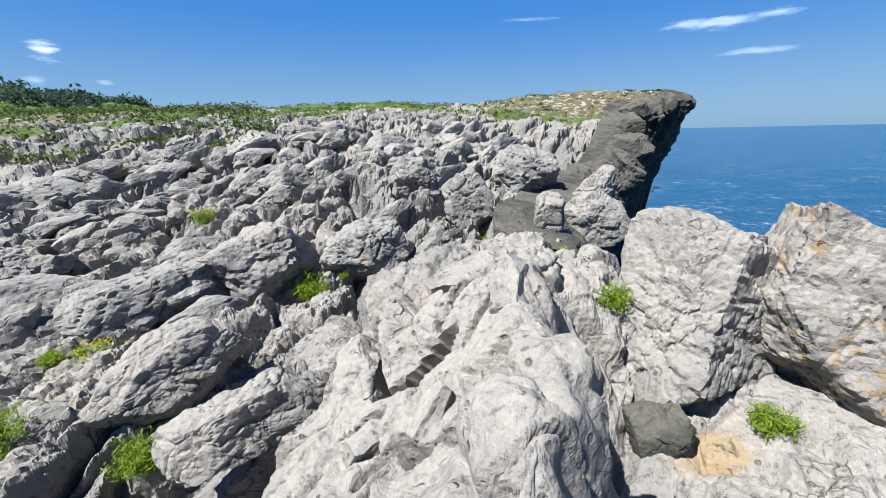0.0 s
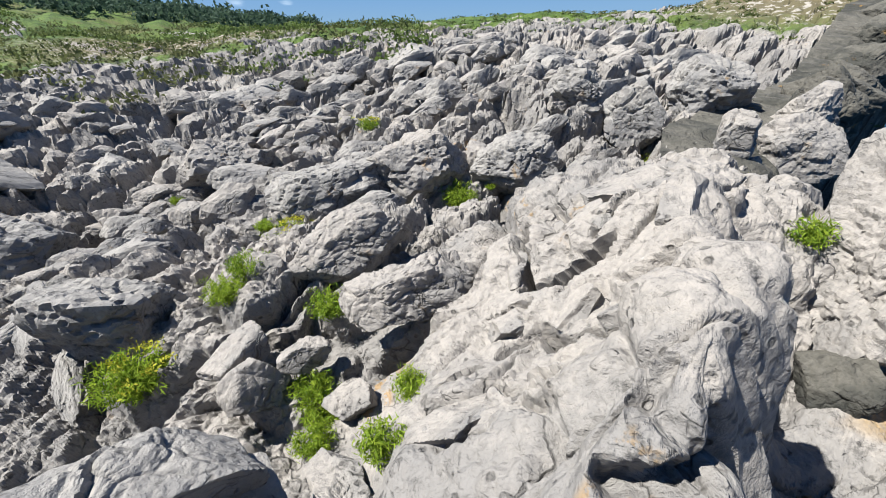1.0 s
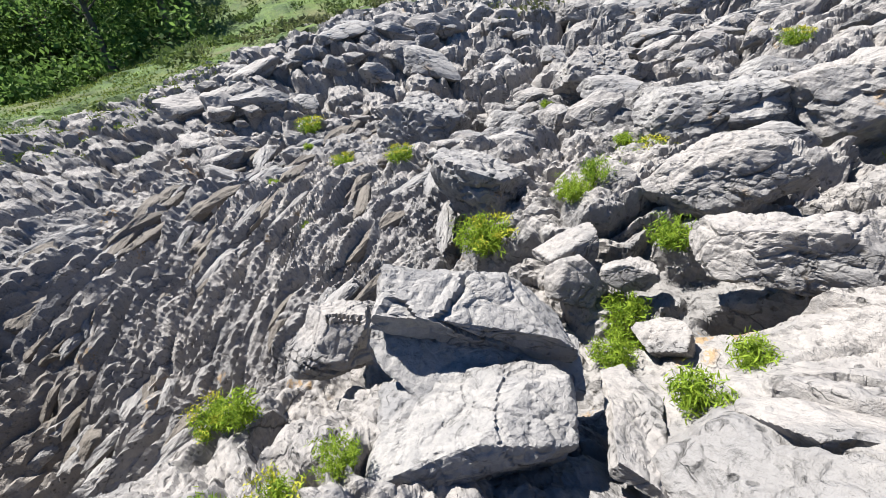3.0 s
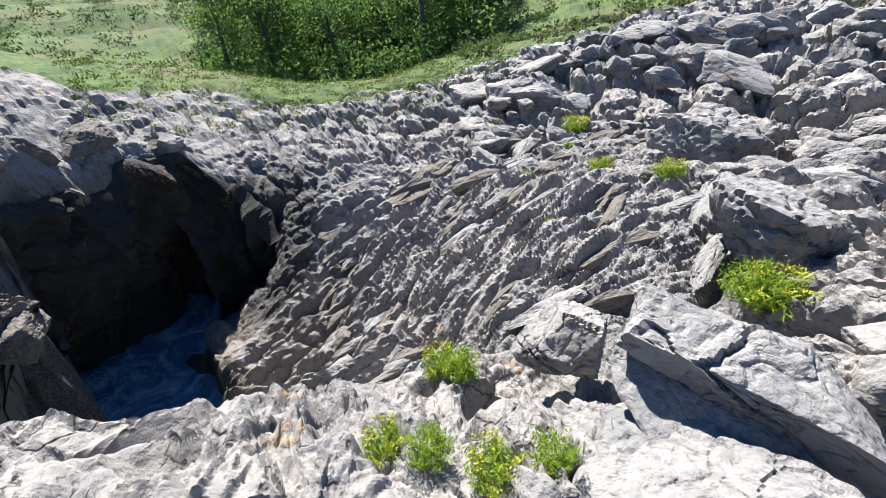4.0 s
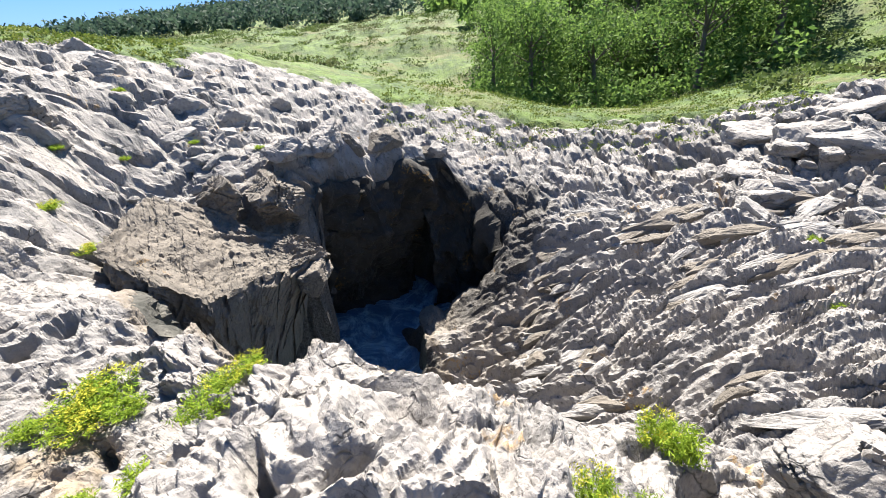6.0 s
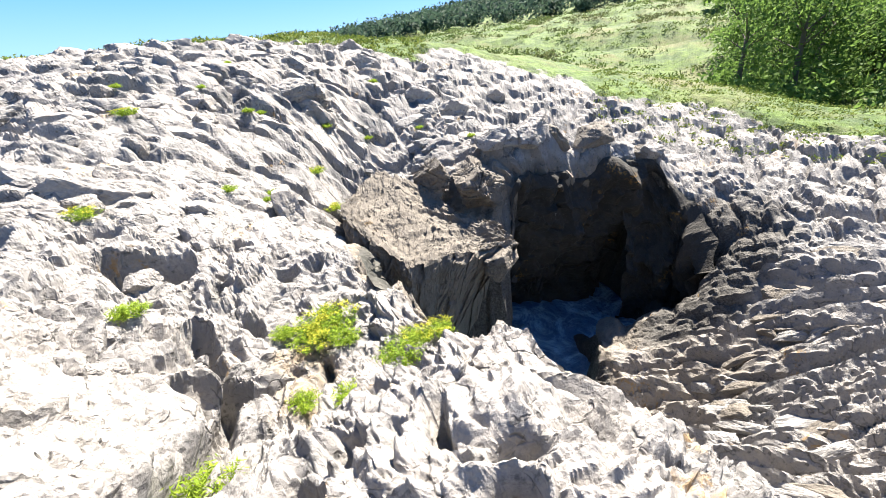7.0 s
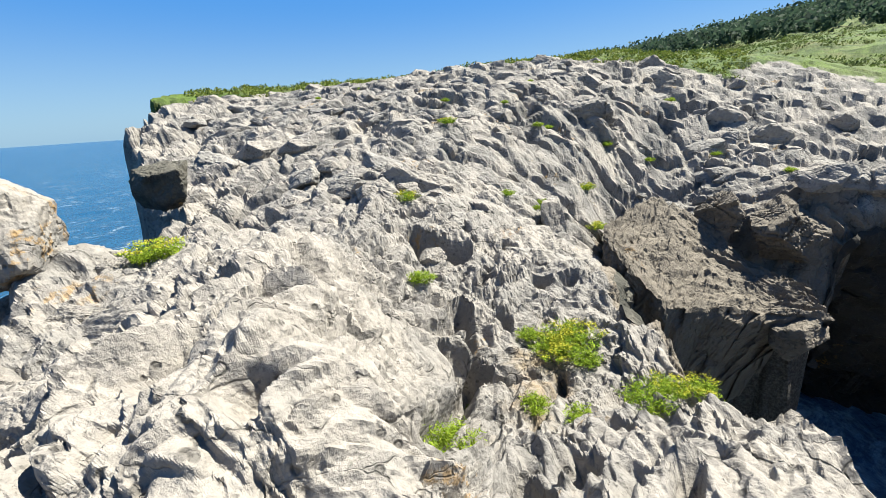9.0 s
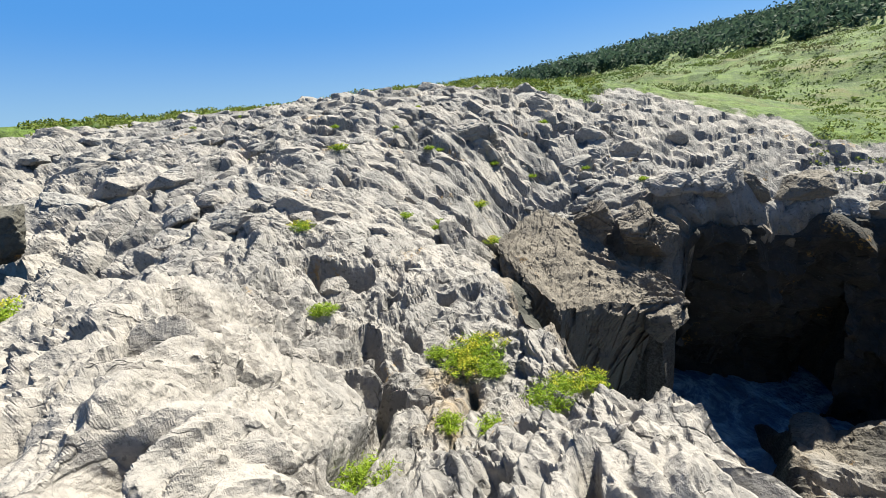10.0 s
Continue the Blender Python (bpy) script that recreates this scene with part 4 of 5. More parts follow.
def rock_mesh(name, seed, half, material, cuts=18, detail=5, rough=1.3, square=5.0, net=0.25, beds=0.0):
    """A block broken along flat faces, with chipped edges and a rough skin."""
    rnd = random.Random(seed)
    bm = bmesh.new()
    bmesh.ops.create_icosphere(bm, subdivisions=detail, radius=1.0)
    co = np.array([v.co[:] for v in bm.verts])
    faces = np.array([[v.index for v in f.verts] for f in bm.faces])
    bm.free()
    reach = (np.abs(co) ** square).sum(1) ** (-1 / square)
    for k in range(cuts):
        n = np.array([rnd.gauss(0, 1) for _ in range(3)])
        n /= np.linalg.norm(n)
        dot = co @ n
        plane = rnd.uniform(0.58, 0.95)
        reach = np.where(dot > 0.05, np.minimum(reach, plane / np.maximum(dot, 0.05)), reach)
    place = co * reach[:, None] * np.array(half)
    mean = float(np.mean(half))
    out = np.zeros(len(place))
    shift = Vector((rnd.uniform(-50, 50), rnd.uniform(-50, 50), rnd.uniform(-50, 50)))
    for i, p in enumerate(place):
        q = Vector(p)
        w = q + 0.12 * noise.noise_vector(q * 3.0 + shift)
        f1 = noise.voronoi(w * 3.2 + shift)[0]
        f2 = noise.voronoi(w * 8.5 + shift)[0]
        laid = Vector((w.x * 1.6, w.y * 1.6, w.z * 3.4 + 0.7 * w.x))
        r = 0.035 * noise.fractal(q * 1.9 + shift, 1.0, 2.1, 3) - 0.03 * noise.ridged_multi_fractal(laid + shift, 0.9, 2.2, 4, 1.0, 2.0) + 0.05
        r += min(f1[1] - f1[0], 0.2) * 0.05 - 0.05 * net * math.exp(-(((f1[1] - f1[0]) / 0.035) ** 2)) + min(f2[1] - f2[0], 0.25) * 0.045
        if beds:
            fold = w.z * 3.4 + 0.8 * w.x + 0.9 * noise.noise(w * 1.3 + shift)
            r += beds * (abs(fold % 1.0 - 0.5) - 0.25) - beds * math.exp(-(((fold % 1.0) / 0.07) ** 2))
        out[i] = r * rough * min(1.0, mean * 1.6)
    place = place + co * (out - 0.05)[:, None]
    return sheet(name, place, faces, material, smooth=False)


def boulder(half, m, seed, label, material=None, name="boulder", **how):
    return tagged(new(name, rock_mesh(name, seed, half, material or ROCK, **how)), label, "boulder"), m


def bedded(x, y, low, turn):
    """A pose on the smooth ground whose x axis runs along a heading and whose z axis stands square on the slope."""
    h = 0.3
    at = lie(np.array([x, x + h, x - h, x, x]), np.array([y, y, y, y + h, y - h]))
    n = Vector((-(at[1] - at[2]) / (2 * h), -(at[3] - at[4]) / (2 * h), 1.0)).normalized()
    a = Vector((math.cos(radians(turn)), math.sin(radians(turn)), 0.0))
    a = (a - n * a.dot(n)).normalized()
    m = Matrix((a, n.cross(a), n)).transposed().to_4x4()
    m.translation = Vector((x, y, at[0])) + n * low
    return m


def lay(made):
    ob, m = made
    ob.matrix_world = m
    return ob


# blocks west of the pale slab
lay(boulder((0.56, 0.30, 0.17), pose(-1.80, 0.42, -1.80, 27, 14, 64), 3, "tilted grey limestone block overhanging the slab below", GREY_ROCK, cuts=10, detail=6, square=6.0, beds=0.07))
lay(boulder((0.60, 0.32, 0.09), pose(-1.66, 0.34, -1.96, 24, 14, 62), 25, "thin wedge of grey limestone between two blocks", GREY_ROCK, cuts=10, detail=6, rough=0.8, square=7.0))
lay(boulder((0.46, 0.34, 0.34), pose(-1.40, 0.14, -2.13, 20, 16, 62), 4, "pale angular limestone block with chipped edges", GREY_ROCK, cuts=8, detail=6, square=9.0, beds=0.025))
lay(boulder((0.60, 0.16, 0.10), pose(-1.12, 0.92, -2.20, 10, 16, 138), 5, "flat pointed slab of pale limestone", cuts=8, detail=6, square=8.0))
lay(boulder((0.28, 0.22, 0.19), pose(-1.55, 1.72, -2.46, 0, 6, 40), 6, "rounded pale limestone stone among green samphire"))
lay(boulder((0.76, 0.36, 0.34), pose(-2.28, 3.05, -1.86, 8, -6, 43), 7, "grey limestone block with furrowed sides", detail=6))
lay(boulder((0.84, 0.35, 0.38), pose(-1.42, 2.42, -1.92, 6, -8, 47), 8, "pale limestone block split along its length", cuts=30, detail=6))
lay(boulder((0.26, 0.2, 0.17), pose(-2.05, 1.92, -2.26, 0, 10, 30), 9, "small greenish-grey limestone stone"))
lay(boulder((0.34, 0.24, 0.2), pose(-2.62, 1.75, -2.30, 0, -8, 80), 10, "dark grey limestone stone in shade"))
lay(boulder((0.3, 0.24, 0.22), pose(-2.95, 2.55, -1.98, 0, 8, 20), 11, "furrowed grey limestone stone beside samphire"))
lay(boulder((0.34, 0.26, 0.26), pose(-2.30, 1.55, -2.42, 0, 8, 60), 12, "grey limestone stone wedged between blocks"))
lay(boulder((0.36, 0.42, 0.34), pose(-2.52, -0.32, -2.32, 8, -6, 20), 24, "jutting grey limestone block with a dark hollow beneath", cuts=30, detail=6, beds=0.08))
# large humps and fins of the karst field
lay(boulder((0.82, 0.58, 0.59), pose(-2.53, 5.48, -1.64, -8, 6, 25), 110, "large pale rounded limestone block in the karst field", cuts=16, detail=5, rough=1.6, net=0.6))
lay(boulder((0.69, 0.48, 0.5), pose(-1.22, 5.88, -1.68, 6, -10, 12), 111, "fluted grey limestone block in the karst field", GREY_ROCK, cuts=19, detail=5, rough=1.6, net=0.6))
lay(boulder((0.47, 0.33, 0.64), pose(0.35, 6.7, -1.11, 4, 8, -3), 112, "upright fin of grey limestone", GREY_ROCK, cuts=22, detail=5, rough=1.6, net=0.6))
lay(boulder((0.72, 0.51, 0.64), pose(1.6, 7.89, -0.8, -6, -4, -11), 113, "tall dark-streaked limestone fin near the cliff", GREY_ROCK, cuts=16, detail=5, rough=1.6, net=0.6))
lay(boulder((0.32, 0.23, 0.47), pose(1.45, 5.55, -1.14, -8, 10, -15), 114, "pale limestone spire near the cliff", cuts=19, detail=5, rough=1.6, net=0.6))
lay(boulder((0.6, 0.42, 0.46), pose(-0.45, 7.85, -0.85, 6, 6, 3), 115, "grey limestone block on the crest", GREY_ROCK, cuts=22, detail=5, rough=1.6, net=0.6))
lay(boulder((0.8, 0.5, 0.4), pose(-3.65, 4.62, -1.85, 4, -10, 39), 116, "long low limestone ridge block", GREY_ROCK, cuts=16, detail=5, rough=1.6, net=0.6))
lay(boulder((1.15, 0.81, 0.85), pose(-8.99, 3.14, -3.03, -6, 8, 69), 117, "furrowed grey limestone hump", GREY_ROCK, cuts=19, detail=5, rough=1.6, net=0.6))
lay(boulder((1.05, 0.73, 0.73), pose(-7.58, 6.47, -2.19, -8, -4, 48), 118, "pale fluted limestone hump", cuts=22, detail=5, rough=1.6, net=0.6))
lay(boulder((0.74, 0.52, 0.51), pose(-4.54, 2.0, -2.52, 6, 10, 60), 119, "furrowed limestone hump above the samphire", GREY_ROCK, cuts=16, detail=5, rough=1.6, net=0.6))
# rocks across the cleft
lay(boulder((0.72, 0.60, 1.0), pose(2.02, 3.15, -1.68, 8, 6, 24), 13, "massive pale limestone crag above the sea", cuts=13, detail=6, square=8.0, rough=1.3, net=0.3))
lay(boulder((0.86, 0.66, 1.1), pose(3.05, 2.72, -1.55, 6, -8, -30), 14, "massive pale limestone crag with orange lichen on top", LICHEN_ROCK, cuts=13, detail=6, square=8.0, rough=1.3, net=0.3))
# the cleft's shade on this stone is put into its dark rock
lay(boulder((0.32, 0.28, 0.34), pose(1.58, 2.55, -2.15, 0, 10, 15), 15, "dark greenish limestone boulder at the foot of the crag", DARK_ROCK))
lay(boulder((0.55, 0.45, 0.6), pose(1.7, 4.5, -1.85, 0, 8, 30), 23, "grey limestone block at the head of the cleft", cuts=16, detail=5))
# blocks along the brink of the headland's cliff, most in its shade-darkened rock
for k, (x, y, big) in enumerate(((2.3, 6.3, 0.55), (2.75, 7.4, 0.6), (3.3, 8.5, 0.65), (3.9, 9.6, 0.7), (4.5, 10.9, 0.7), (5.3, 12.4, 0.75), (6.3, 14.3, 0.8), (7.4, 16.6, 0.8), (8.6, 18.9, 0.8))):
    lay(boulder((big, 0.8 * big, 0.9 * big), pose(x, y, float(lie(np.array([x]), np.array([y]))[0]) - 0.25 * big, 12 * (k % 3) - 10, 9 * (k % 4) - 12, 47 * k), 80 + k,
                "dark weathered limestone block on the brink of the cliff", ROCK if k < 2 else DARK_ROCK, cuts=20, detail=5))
# angular plates of the pale slab
for k, (x, y, turn, half) in enumerate(((-0.62, 2.6, 75, (0.32, 0.2, 0.13)), (-0.16, 2.72, 20, (0.26, 0.2, 0.13)), (0.22, 3.12, 15, (0.42, 0.3, 0.15)), (-0.5, 2.12, 40, (0.28, 0.19, 0.11)), (-0.12, 2.08, 25, (0.22, 0.13, 0.1)),
                                        (0.52, 2.72, 80, (0.4, 0.2, 0.17)), (0.22, 1.75, 70, (0.34, 0.22, 0.1)), (-0.62, 1.2, 30, (0.3, 0.22, 0.1)))):
    lay((tagged(new("limestone_plate", rock_mesh("limestone_plate", 130 + k, half, ROCK, cuts=9, detail=5, rough=0.7, square=8.0, net=0.1)), "pale angular plate of the limestone slab", "rock plate", "slab plates"),
         bedded(x, y, -0.45 * half[2], turn) @ pose(0, 0, 0, 5 * (k % 3) - 5, 4 * (k % 4) - 6, 0)))
# blocks along the brink of the cave
for k in range(13):
    u = k / 12
    x, y = -4.9 - 4.4 * u, -9.75 - 0.25 * math.sin(3.1 * u) + 0.75 * u * u
    big = 0.42 + 0.16 * math.sin(2.6 * k)
    lay(boulder((1.15 * big, 0.8 * big, 0.62 * big), bedded(x, y, -0.1 * big, 8 * (k % 5) - 16) @ pose(0, 0, 0, 9 * (k % 3) - 6, 6 * (k % 4) - 9, 0), 150 + k, "weathered limestone block on the brink of the cave", (ROCK, GREY_ROCK, BROWN_ROCK)[k % 3], cuts=22, detail=5))
# stones round the sea pool
lay(boulder((0.3, 0.28, 0.5), pose(-0.10, -7.85, -2.0, 6, 8, 30), 16, "dark upright limestone boulder on the ridge"))
lay(boulder((0.38, 0.34, 0.58), pose(4.08, -2.98, -0.82, 0, 8, 10), 17, "pale limestone knob with orange lichen", LICHEN_ROCK))
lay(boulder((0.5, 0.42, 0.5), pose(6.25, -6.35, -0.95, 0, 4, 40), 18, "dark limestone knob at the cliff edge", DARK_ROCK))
lay(boulder((0.9, 0.5, 0.4), pose(-0.75, -12.0, -0.25, 0, 4, 10), 19, "dark layered limestone boulder beside a hollow"))

# the great leaning slab over the pool
def slab_mesh():
    """A tilted slab: from its back edge over the furrowed top to the lip, and down its front."""
    back = np.array([(-1.0, -8.6, -2.3), (-1.5, -9.5, -2.2), (-2.2, -9.9, -2.02), (-2.95, -9.8, -2.45), (-3.6, -9.2, -3.05), (-4.25, -8.5, -3.25), (-4.3, -8.1, -3.6)])
    lip = np.array([(-0.82, -7.35, -2.15), (-1.24, -7.28, -2.65), (-1.8, -7.14, -3.22), (-2.5, -7.45, -3.34), (-3.35, -7.66, -3.45), (-4.25, -7.6, -3.48), (-4.3, -7.9, -3.8)])
    foot = np.array([(-0.85, -7.6, -3.6), (-1.3, -7.5, -4.1), (-1.75, -7.35, -5.2), (-2.2, -7.65, -5.3), (-2.9, -7.95, -5.2), (-3.6, -8.1, -4.5), (-4.0, -8.3, -4.1)])
    n, m = 220, 200
    u = np.linspace(0, 6, n)
    take = lambda line: np.stack([np.interp(u, np.arange(7), line[:, k]) for k in range(3)], -1)[:, None, :]  # noqa: E731
    b, f, low = take(back), take(lip), take(foot)
    under = low * np.array([1.0, 1.0, 0.0]) + np.array([-0.5, -1.6, -7.9])
    v = np.linspace(0, 1, m)[None, :, None]
    top, face, below = np.clip(v / 0.5, 0, 1), np.clip((v - 0.5) / 0.35, 0, 1), np.clip((v - 0.85) / 0.15, 0, 1)
    p = np.where(v < 0.5, b + (f - b) * top, np.where(v < 0.85, f + (low - f) * face, low + (under - low) * below))
    su, sv = np.broadcast_to(u[:, None] * 0.75, (n, m)), np.broadcast_to(v[..., 0] * 5.0, (n, m))
    furrow = crests((su + 0.35 * sv + 0.08 * swell(su * 2, sv * 2, 401)) / 0.26, sv / 2.2, 402, 4, 0.55) - 0.5
    shelf = np.where(v[..., 0] < 0.5, facets(su * 0.5, sv * 1.6 + 0.4 * su, 0.42, 404, 0.9, 0.2)[0], facets(su * 1.4, sv * 0.5, 0.42, 406, 1.4)[0])
    rough = np.where(v[..., 0] < 0.5, 0.1, 0.1) * furrow + 0.08 * fractal(su, sv, 403, 4) + 0.55 * shelf + 0.5 * facets(su, sv, 0.13, 405, 1.4)[0]
    edge = np.exp(-(((v[..., 0] - 0.5) / 0.015) ** 2)) * 0.05
    away = np.where(v < 0.5, np.array([0.1, 0.2, 0.95]), np.array([0.55, 0.75, 0.1]))
    p = p + away * (rough - edge)[..., None]
    a = np.arange(n * m).reshape(n, m)
    faces = np.stack([a[:-1, :-1], a[:-1, 1:], a[1:, 1:], a[1:, :-1]], -1).reshape(-1, 4)[:, ::-1]
    return sheet("rock_slab", p.reshape(-1, 3), faces, BROWN_ROCK, smooth=False)


lay(boulder((0.62, 0.5, 0.75), pose(-4.15, -9.45, -2.55, 6, 8, 30), 26, "brown limestone shoulder behind the leaning slab", BROWN_ROCK, cuts=10, detail=6, square=8.0, rough=1.8, beds=0.05))
lay(boulder((0.5, 0.45, 0.6), pose(-3.35, -9.95, -2.35, -6, 8, 60), 27, "brown limestone shoulder behind the leaning slab", BROWN_ROCK, cuts=10, detail=6, square=8.0, rough=1.8, beds=0.05))
tagged(new("rock_slab", slab_mesh()), "great brown furrowed limestone slab leaning over the sea pool", "rock slab")
lay(boulder((0.55, 0.42, 0.40), pose(-3.98, -7.82, -3.78, 0, 10, 60), 21, "jutting brown limestone nose above the water", BROWN_ROCK, name="rock_nose"))
lay(boulder((0.65, 0.45, 0.45), pose(-6.95, -7.6, -6.75, 0, 8, 40), 22, "brown limestone spur at the pool's edge", BROWN_ROCK, name="rock_spur"))

# loose blocks of the karst field
def strewn(name, label, group, count, seed, yaws, ranges, bigs, low, turn, stone, spare, long=(0.8, 1.5), tilt=18):
    """Half-buried blocks over a stretch of rock, each laid along the strike of the beds."""
    kinds = [tagged(new(name, rock_mesh(name, seed + k, (0.5, 0.34, 0.30), stone[k % 2], cuts=24, detail=5 if ranges[0] < 3 else 4, rough=1.4)), label, "boulder", group) for k in range(6)]
    rnd = random.Random(seed)
    done = 0
    while done < count:
        yaw, d = radians(rnd.uniform(*yaws)), math.sqrt(rnd.uniform(ranges[0] ** 2, ranges[1] ** 2))
        x, y = -d * math.sin(yaw), d * math.cos(yaw)
        if spare(x, y) or inside(np.array([x]), np.array([y]), COAST)[0] > -0.8 or inside(np.array([x]), np.array([y]), POOL)[0] > -0.7:
            continue
        big = rnd.uniform(*bigs) ** 1.4 * (0.55 + d / 18)
        m = bedded(x, y, low * big, turn + rnd.uniform(-25, 25)) @ pose(0, 0, 0, rnd.uniform(-tilt, tilt), rnd.uniform(-tilt, tilt), 0)
        m = m @ Matrix.Diagonal((big * rnd.uniform(*long), big * rnd.uniform(0.8, 1.1), big * rnd.uniform(0.75, 1.25), 1))
        ob = kinds[done] if done < 6 else kinds[done % 6].copy()
        if done >= 6:
            scene.collection.objects.link(ob)
        ob.matrix_world = m
        done += 1


# where samphire stands between the blocks
GREEN = ((-3.6, 3.72), (-3.05, 2.45), (-3.5, 1.55), (-1.7, 5.3), (-8.3, 3.45), (-6.0, 9.35), (-4.5, 7.6), (-6.5, 1.6), (-8.4, 1.0), (-11.7, 0.9), (0.7, 6.5), (1.37, 4.8))


def among(x, y):
    return any(math.hypot(x - gx, y - gy) < 0.65 for gx, gy in GREEN)


# loose and half-buried blocks of the karst field and the dome
strewn("karst_boulder", "weathered grey limestone boulder in the karst field", "karst boulders", 280, 40, (-12, 100), (4.6, 16), (0.45, 1.25), -0.05, 58, (GREY_ROCK, ROCK), lambda x, y: among(x, y) or (x > -1.9 and y < 4.8) or (y < 2.2 and x > -10))
strewn("fluted_rib", "long fluted limestone rib running down to the pool", "fluted ribs", 150, 70, (68, 128), (3.6, 11.5), (0.4, 0.85), -0.12, -56, (GREY_ROCK, BROWN_ROCK), lambda x, y: among(x, y) or x > -3.0 or y > 2.6 or (y < -5.0 and x > -8.0) or (y < -5.2 and x > -11.0), (1.3, 3.0), 10)
strewn("ridge_boulder", "pale scalloped limestone block of the ridge", "ridge boulders", 60, 90, (172, 238), (2.6, 7.5), (0.5, 1.1), -0.16, 20, (ROCK, ROCK), lambda x, y: (-0.5 < x < 1.0 and y > -6.5) or x < -0.7)
strewn("dome_boulder", "low grey limestone block on the southern dome", "dome boulders", 200, 50, (148, 224), (6.0, 17), (0.35, 1.0), -0.17, 5, (ROCK, GREY_ROCK), lambda x, y: y > -5.4 or (x < -0.5 and y > -11.0))

# ---- plants ----
def height(x, y):
    """The height of the rough ground at one place."""
    return float(relief(np.array([x]), np.array([y]))[2][0])


def leaf_quads(centres, sizes, gen, long=1.0, upright=0.0):
    """Small four-cornered leaves that face every way."""
    n = len(centres)
    a = gen.normal(size=(n, 3))
    a[:, 2] += upright
    a /= np.linalg.norm(a, axis=1)[:, None]
    b = np.cross(a, gen.normal(size=(n, 3)))
    b /= np.linalg.norm(b, axis=1)[:, None]
    a, b = a * (sizes * long)[:, None], b * sizes[:, None] * 0.6
    corners = np.stack([centres - a, centres + b * 0.8 - a * 0.1, centres + a, centres - b * 0.8 + a * 0.1], 1)
    return corners.reshape(-1, 3), np.arange(4 * n).reshape(n, 4)


def tube(points, radii, sides=7):
    """A tapered branch along some points."""
    ring = np.linspace(0, 2 * math.pi, sides, endpoint=False)
    out = []
    for p, r in zip(points, radii):
        out += [(p[0] + r * math.cos(k), p[1] + r * math.sin(k), p[2]) for k in ring]
    faces = [(i * sides + j, i * sides + (j + 1) % sides, (i + 1) * sides + (j + 1) % sides, (i + 1) * sides + j) for i in range(len(points) - 1) for j in range(sides)]
    return out, faces


def tree(seed, tall, m):
    gen = np.random.default_rng(seed)
    thing = tagged(new("broadleaf_tree"), "broadleaf tree in full green leaf at the wood's edge", "tree", "trees of the wood")
    fork = tall * 0.42
    lean = gen.normal(0, 0.3, 2)
    points, faces = tube([(lean[0] * k * k, lean[1] * k * k, fork * 1.5 * k) for k in np.linspace(0, 1, 6)], np.linspace(tall * 0.028, tall * 0.012, 6))
    tips = []
    for k in range(7):
        turn, rise = k * 2.4 + gen.uniform(-0.4, 0.4), gen.uniform(0.35, 0.95)
        start = np.array([lean[0] * rise, lean[1] * rise, fork * (0.6 + 0.8 * rise)])
        end = start + np.array([math.cos(turn), math.sin(turn), gen.uniform(0.5, 1.2)]) * tall * gen.uniform(0.16, 0.27)
        more, sides = tube([tuple(start + (end - start) * q) for q in (0, 0.5, 1)], (tall * 0.011, tall * 0.007, tall * 0.003), 5)
        faces += [tuple(i + len(points) for i in f) for f in sides]
        points += more
        tips.append(end)
    part("trunk", sheet("trunk", np.array(points), np.array(faces), BARK), thing)
    centres = []
    for k in range(36):
        turn, up = gen.uniform(0, 6.28), gen.uniform(0, 1)
        wide = tall * 0.30 * math.sin(math.pi * (0.18 + 0.75 * up)) * gen.uniform(0.45, 1.1)
        hub = np.array([wide * math.cos(turn), wide * math.sin(turn), tall * (0.26 + 0.70 * up)]) if k > 6 else tips[k]
        centres.append(hub + gen.normal(0, 1, (76, 3)) * np.array([0.058, 0.058, 0.04]) * tall)
    centres = np.concatenate(centres)
    points, faces = leaf_quads(centres, gen.uniform(0.09, 0.18, len(centres)) * tall / 8, gen)
    part("crown", sheet("crown", points, faces, LEAVES, smooth=False), thing)
    thing.matrix_world = m
    return thing


rnd = random.Random(21)
models = [tree(500 + k, 8.0, Matrix()) for k in range(4)]
spots = []
while len(spots) < 44:
    yaw, d = radians(rnd.uniform(95, 125.5)), rnd.uniform(35, 62)
    x, y = -d * math.sin(yaw), d * math.cos(yaw)
    if all(math.hypot(x - px, y - py) > 2.6 for px, py in spots):
        spots.append((x, y))
spots.sort(key=lambda p: math.hypot(*p))
for k, (x, y) in enumerate(spots):
    big = rnd.uniform(0.75, 1.15)
    m = pose(x, y, height(x, y) - 0.1, 0, 0, rnd.uniform(0, 360)) @ Matrix.Diagonal((big * rnd.uniform(0.9, 1.2), big * rnd.uniform(0.9, 1.2), big, 1))
    if k < 4:
        models[k].matrix_world = m
    else:
        copy_thing(models[k % 4], m).scale = m.to_scale()


